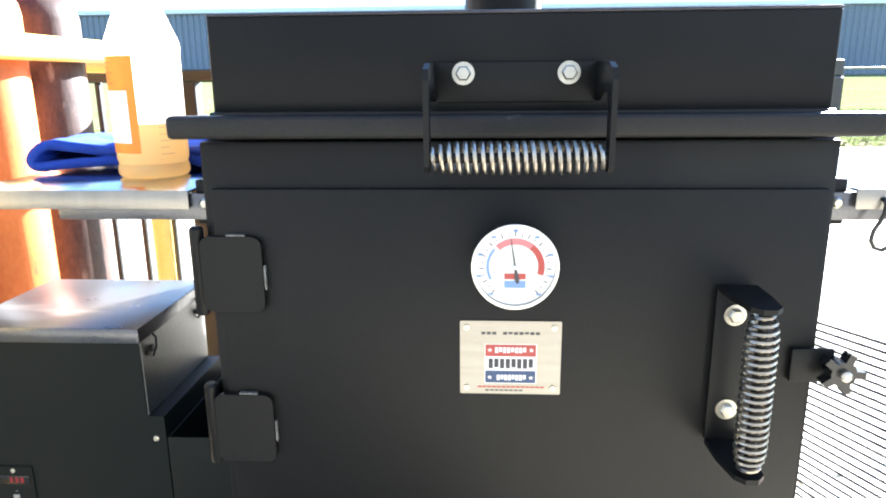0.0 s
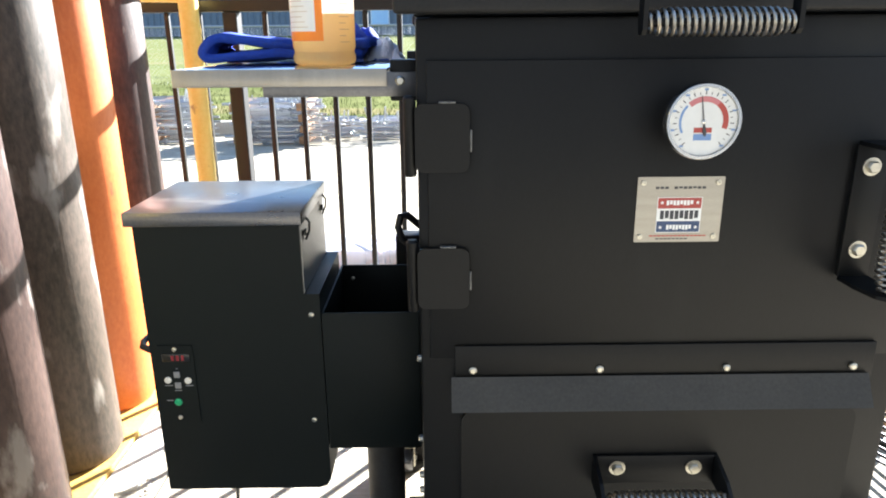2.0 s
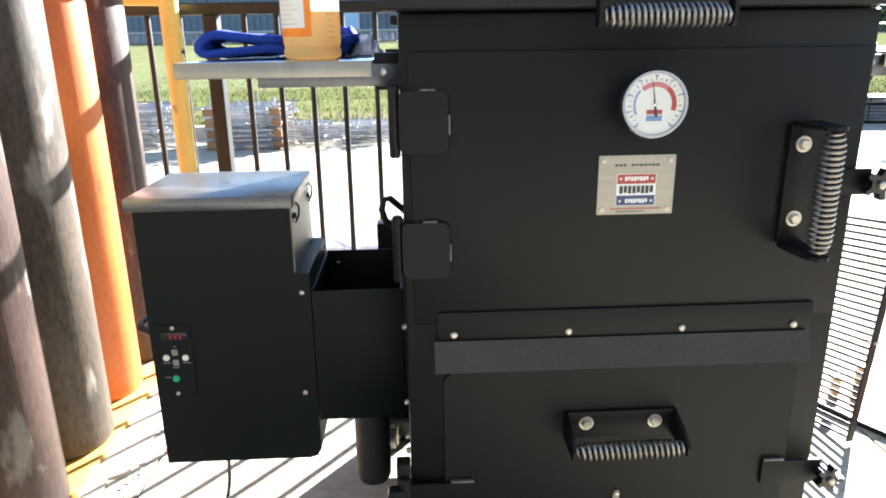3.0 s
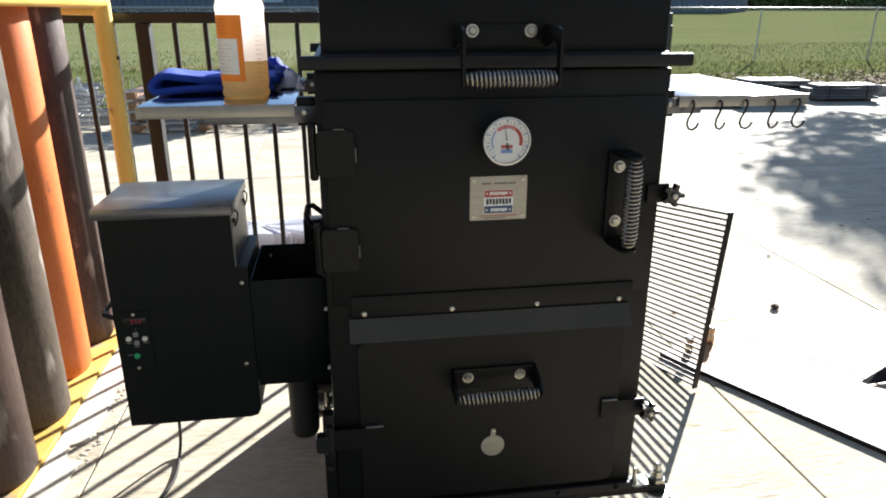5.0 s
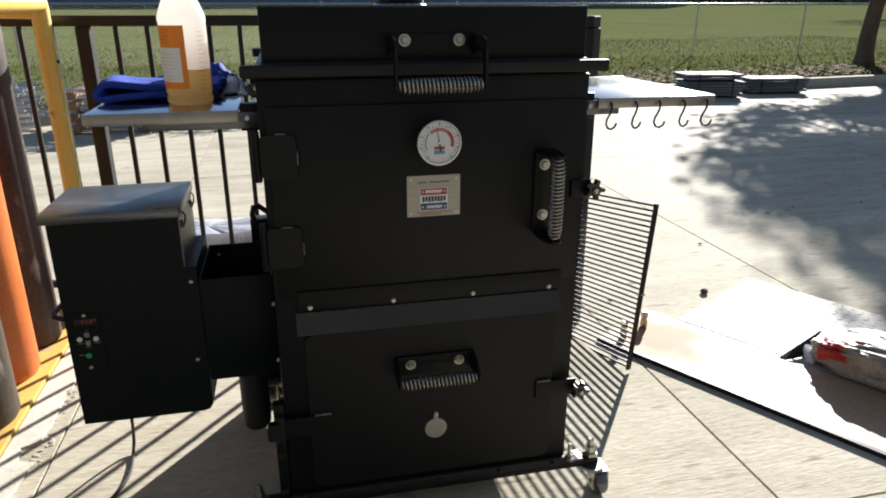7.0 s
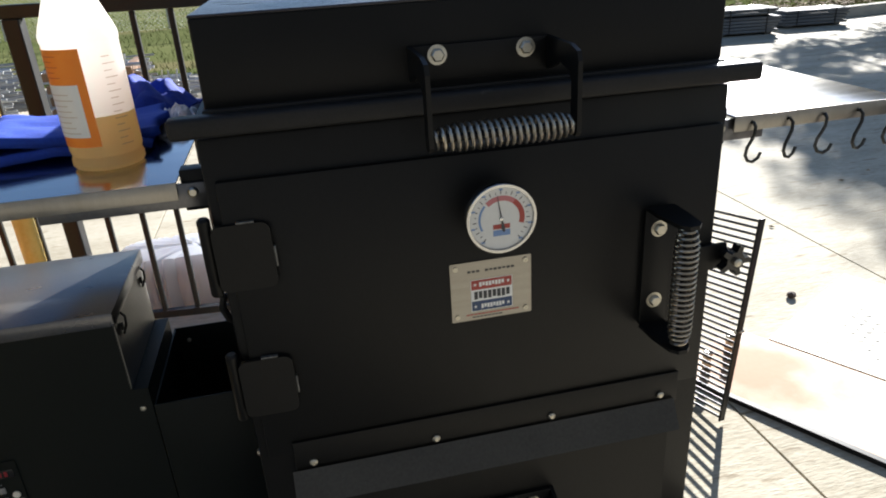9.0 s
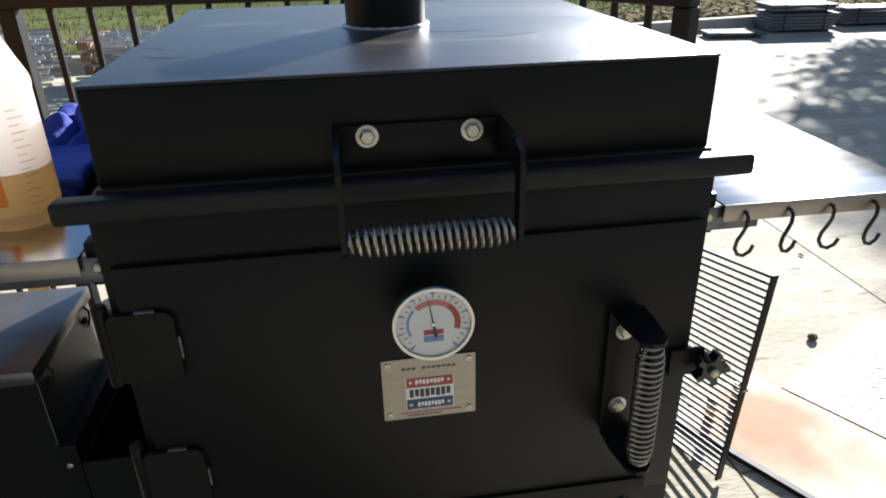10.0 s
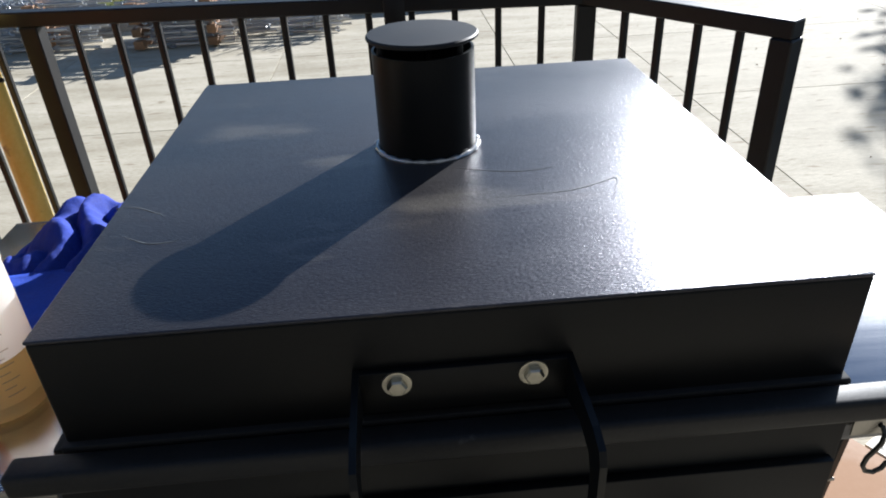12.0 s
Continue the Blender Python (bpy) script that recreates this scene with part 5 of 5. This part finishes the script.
wrap(-100, 8, 0.032, 0.146, M["orange"], "label", "orange label")
wrap(-98, -5, 0.044, 0.106, M["white"], "label_panel", "white text panel", 0.0434)
for k in range(8):
    wrap(-88, -18 - 6 * (k % 3), 0.049 + 0.0065 * k, 0.0498 + 0.0065 * k, M["mark"], "text_bar", "", 0.0438)
for k in range(5):
    wrap(-85, -30 - 9 * (k % 2), 0.114 + 0.006 * k, 0.1149 + 0.006 * k, M["cap_dark"], "text_bar", "", 0.0434)
for k in range(14):
    wrap(38, 52 if k % 2 else 60, 0.030 + 0.008 * k, 0.0308 + 0.008 * k, M["mark"], "volume_mark")


# ---- cloths on the shelf ----
def cloth(name, c, w, d, h, seed, m, label, peak=(0, 0), folds=5.0, turn=0.0):
    bm = B()
    n = 56
    g = []
    for i in range(n + 1):
        row = []
        for j in range(n + 1):
            u, v = 2 * i / n - 1, 2 * j / n - 1
            edge = 1 + 0.22 * noise.noise((u * 1.7 + seed, v * 1.7, 0))
            r = min(1.0, (abs(u) ** 3.2 + abs(v) ** 3.2) ** (1 / 3.2) / 1.05)
            fold = abs(math.sin(folds * (u + 0.5 * v + 0.9 * noise.noise((u * 1.2, v * 1.2, seed))))) ** 0.8
            z = h * (1 - r ** 4) * (0.3 + 0.55 * fold + 0.4 * noise.noise((u * 2.4, v * 2.4, seed + 5)))
            z += h * 0.6 * math.exp(-((u - peak[0]) ** 2 + (v - peak[1]) ** 2) / 0.4) * (1 - r ** 4)
            z += 0.003 * noise.noise((u * 9, v * 9, seed))
            row.append(bm.verts.new((u * w / 2 * edge, v * d / 2 * edge, max(0.0035, z + 0.004))))
        g.append(row)
    for i in range(n):
        for j in range(n):
            bm.faces.new((g[i][j], g[i + 1][j], g[i + 1][j + 1], g[i][j + 1]))
    ex = bmesh.ops.extrude_face_region(bm, geom=list(bm.faces))
    bmesh.ops.translate(bm, verts=[e for e in ex["geom"] if isinstance(e, bmesh.types.BMVert)], vec=(0, 0, -0.0034))
    ob = single(name, bm, m, label, "cloth", "cloths on the shelf")
    ob.matrix_basis = pose(*c, 0, 0, turn)
    return ob



def folded_towel(at, prof, depth, m, label, turn, seed, thick):
    """A sheet folded along a profile of (x, z) points and swept backwards."""
    pts = [Vector((x, 0, z)) for x, z in prof]
    fine = []
    for i in range(len(pts) - 1):
        p0, p1, p2, p3 = (pts[max(0, min(len(pts) - 1, j))] for j in (i - 1, i, i + 1, i + 2))
        for k in range(6):
            t = k / 6
            fine.append(0.5 * (2 * p1 + (p2 - p0) * t + (2 * p0 - 5 * p1 + 4 * p2 - p3) * t * t + (3 * p1 - 3 * p2 + p3 - p0) * t ** 3))
    bm = B()
    rows = []
    for j in range(25):
        v = j / 24
        row = []
        for i, p in enumerate(fine):
            u = i / len(fine)
            w = 0.010 * noise.noise((u * 5, v * 3, seed)) + 0.004 * noise.noise((u * 14, v * 8, seed))
            lift = 1 + 0.22 * noise.noise((u * 2.5, v * 2.2 + seed, 1))
            row.append(bm.verts.new((p.x * (1 + 0.1 * noise.noise((v * 3, seed, 0))) + w, depth * (v - 0.5) + 0.014 * noise.noise((u * 4, seed, 2)), max(thick / 2 + 0.001, p.z * lift + w * 0.5))))
        rows.append(row)
    for a, b in zip(rows, rows[1:]):
        for i in range(len(fine) - 1):
            bm.faces.new((a[i], a[i + 1], b[i + 1], b[i]))
    ob = single("shop_towel", bm, m, label, "cloth", "cloths on the shelf")
    mod = ob.modifiers.new("thickness", "SOLIDIFY")
    mod.thickness, mod.offset = thick, 0
    ob.matrix_basis = pose(*at, 0, 0, turn)
    return ob


folded_towel((-0.518, 0.29, 0.929), [(0.125, 0.028), (0.06, 0.025), (0.0, 0.027), (-0.05, 0.032), (-0.085, 0.036), (-0.104, 0.028), (-0.104, 0.014), (-0.085, 0.009), (-0.04, 0.012), (0.0, 0.014), (0.05, 0.011), (0.09, 0.018), (0.115, 0.01)], 0.17, M["towel"], "folded bright blue shop towel on the shelf", 5, 2, 0.012)
cloth("shop_towel", (-0.470, 0.465, 0.929), 0.19, 0.22, 0.052, 3, M["towel_dark"], "deep blue towel heaped up beside the hood", (0.45, 0.55), 3.6, -8)
cloth("rag", (-0.378, 0.35, 0.928), 0.06, 0.10, 0.026, 9, M["rag"], "crumpled pale grey rag on the shelf", (0, 0), 3.0, 0)

# ---- dry bits blown over the concrete ----
rnd_b = random.Random(31)
bm = B()
for k in range(70):
    bx, by, ba, bl = rnd_b.uniform(0.6, 6.0), rnd_b.uniform(-0.6, 6.0), rnd_b.uniform(0, 6.28), rnd_b.uniform(0.006, 0.016)
    if 0.6 < bx < 2.6 and by < 1.0:
        continue
    d, n_ = Vector((math.cos(ba), math.sin(ba), 0)) * bl, Vector((-math.sin(ba), math.cos(ba), 0)) * bl * 0.45
    c = Vector((bx, by, 0.004))
    q = [bm.verts.new(p) for p in (c - d, c - n_, c + d, c + n_, c + Vector((0, 0, 0.006)))]
    for f in ((0, 1, 4), (1, 2, 4), (2, 3, 4), (3, 0, 4)):
        bm.faces.new([q[i] for i in f])
single("leaf_bits", bm, M["litter"], "scattered dry brown leaf bits on the concrete", "leaf litter", kind="stuff")

# ---- lawn edge: blades and leaf litter ----
rnd = np.random.RandomState(5)
N = 26000
px = rnd.uniform(-6, 16, N)
tt = rnd.uniform(0, 1, N) ** 1.8 * 9.0
py = 6.5 + np.where(px > 0, 0.13, 0.02) * px + 0.2 + tt
pz = 0.10 + 0.0145 * tt
hh = rnd.uniform(0.03, 0.07, N)
an = rnd.uniform(0, math.pi, N)
lx, ly = rnd.normal(0, 0.025, N), rnd.normal(0, 0.025, N)
ww = 0.006
vs = np.stack([np.stack([px - ww * np.cos(an), py - ww * np.sin(an), pz], 1), np.stack([px + ww * np.cos(an), py + ww * np.sin(an), pz], 1), np.stack([px + lx, py + ly, pz + hh], 1)], 1).reshape(-1, 3)
me = bpy.data.meshes.new("grass")
me.from_pydata(vs.tolist(), [], np.arange(3 * N).reshape(-1, 3).tolist())
me.materials.append(M["blade"])
tagged(new("grass", me), "short green and straw-coloured grass blades", "grass", kind="stuff")
N = 5000
px = rnd.uniform(1, 16, N)
py = 6.5 + 0.13 * px + 0.18 + np.abs(rnd.normal(0, 0.9, N))
pz = 0.115 + rnd.uniform(0, 0.03, N)
an, s = rnd.uniform(0, 6.28, N), rnd.uniform(0.02, 0.045, N)
corners = [np.stack([px + s * np.cos(an + k * 1.57), py + s * np.sin(an + k * 1.57), pz + rnd.uniform(0, 0.025, N)], 1) for k in range(4)]
vs = np.stack(corners, 1).reshape(-1, 3)
me = bpy.data.meshes.new("leaf_litter")
me.from_pydata(vs.tolist(), [], np.arange(4 * N).reshape(-1, 4).tolist())
me.materials.append(M["litter"])
tagged(new("leaf_litter", me), "dry brown leaf litter along the kerb", "leaves", kind="stuff")

# ---- concrete slabs ----
XJ = [-14.0, -10.6, -7.2, -3.9, -2.6, -0.925, 0.81, 1.73, 4.2, 7.6, 11.0, 16.0]
YJ = [-9.0, -5.6, -2.6, -0.16, 1.02, 3.6, 5.1]
GAP = 0.0025
for i in range(len(XJ) - 1):
    YJ[4] = 0.53 if XJ[i] > 0.5 else 1.02
    for j in range(len(YJ)):
        x0, x1, y0 = XJ[i] + GAP, XJ[i + 1] - GAP, YJ[j] + GAP
        ya, yb = (YJ[j + 1] - GAP,) * 2 if j < len(YJ) - 1 else (kerb_y(x0), kerb_y(x1))
        bm = B()
        top = [bm.verts.new(p) for p in ((x0 + 0.0012, y0 + 0.0012, 0), (x1 - 0.0012, y0 + 0.0012, 0), (x1 - 0.0012, yb - 0.0012, 0), (x0 + 0.0012, ya - 0.0012, 0))]
        rim = [bm.verts.new(p) for p in ((x0, y0, -0.004), (x1, y0, -0.004), (x1, yb, -0.004), (x0, ya, -0.004))]
        low = [bm.verts.new(p) for p in ((x0, y0, -0.029), (x1, y0, -0.029), (x1, yb, -0.029), (x0, ya, -0.029))]
        bm.faces.new(top)
        for a, b in ((rim, top), (low, rim)):
            for k in range(4):
                bm.faces.new((a[k], a[(k + 1) % 4], b[(k + 1) % 4], b[k]))
        ob = new("slab", finish(bm, "slab", M["concrete"], False))
        ob.parent = ground
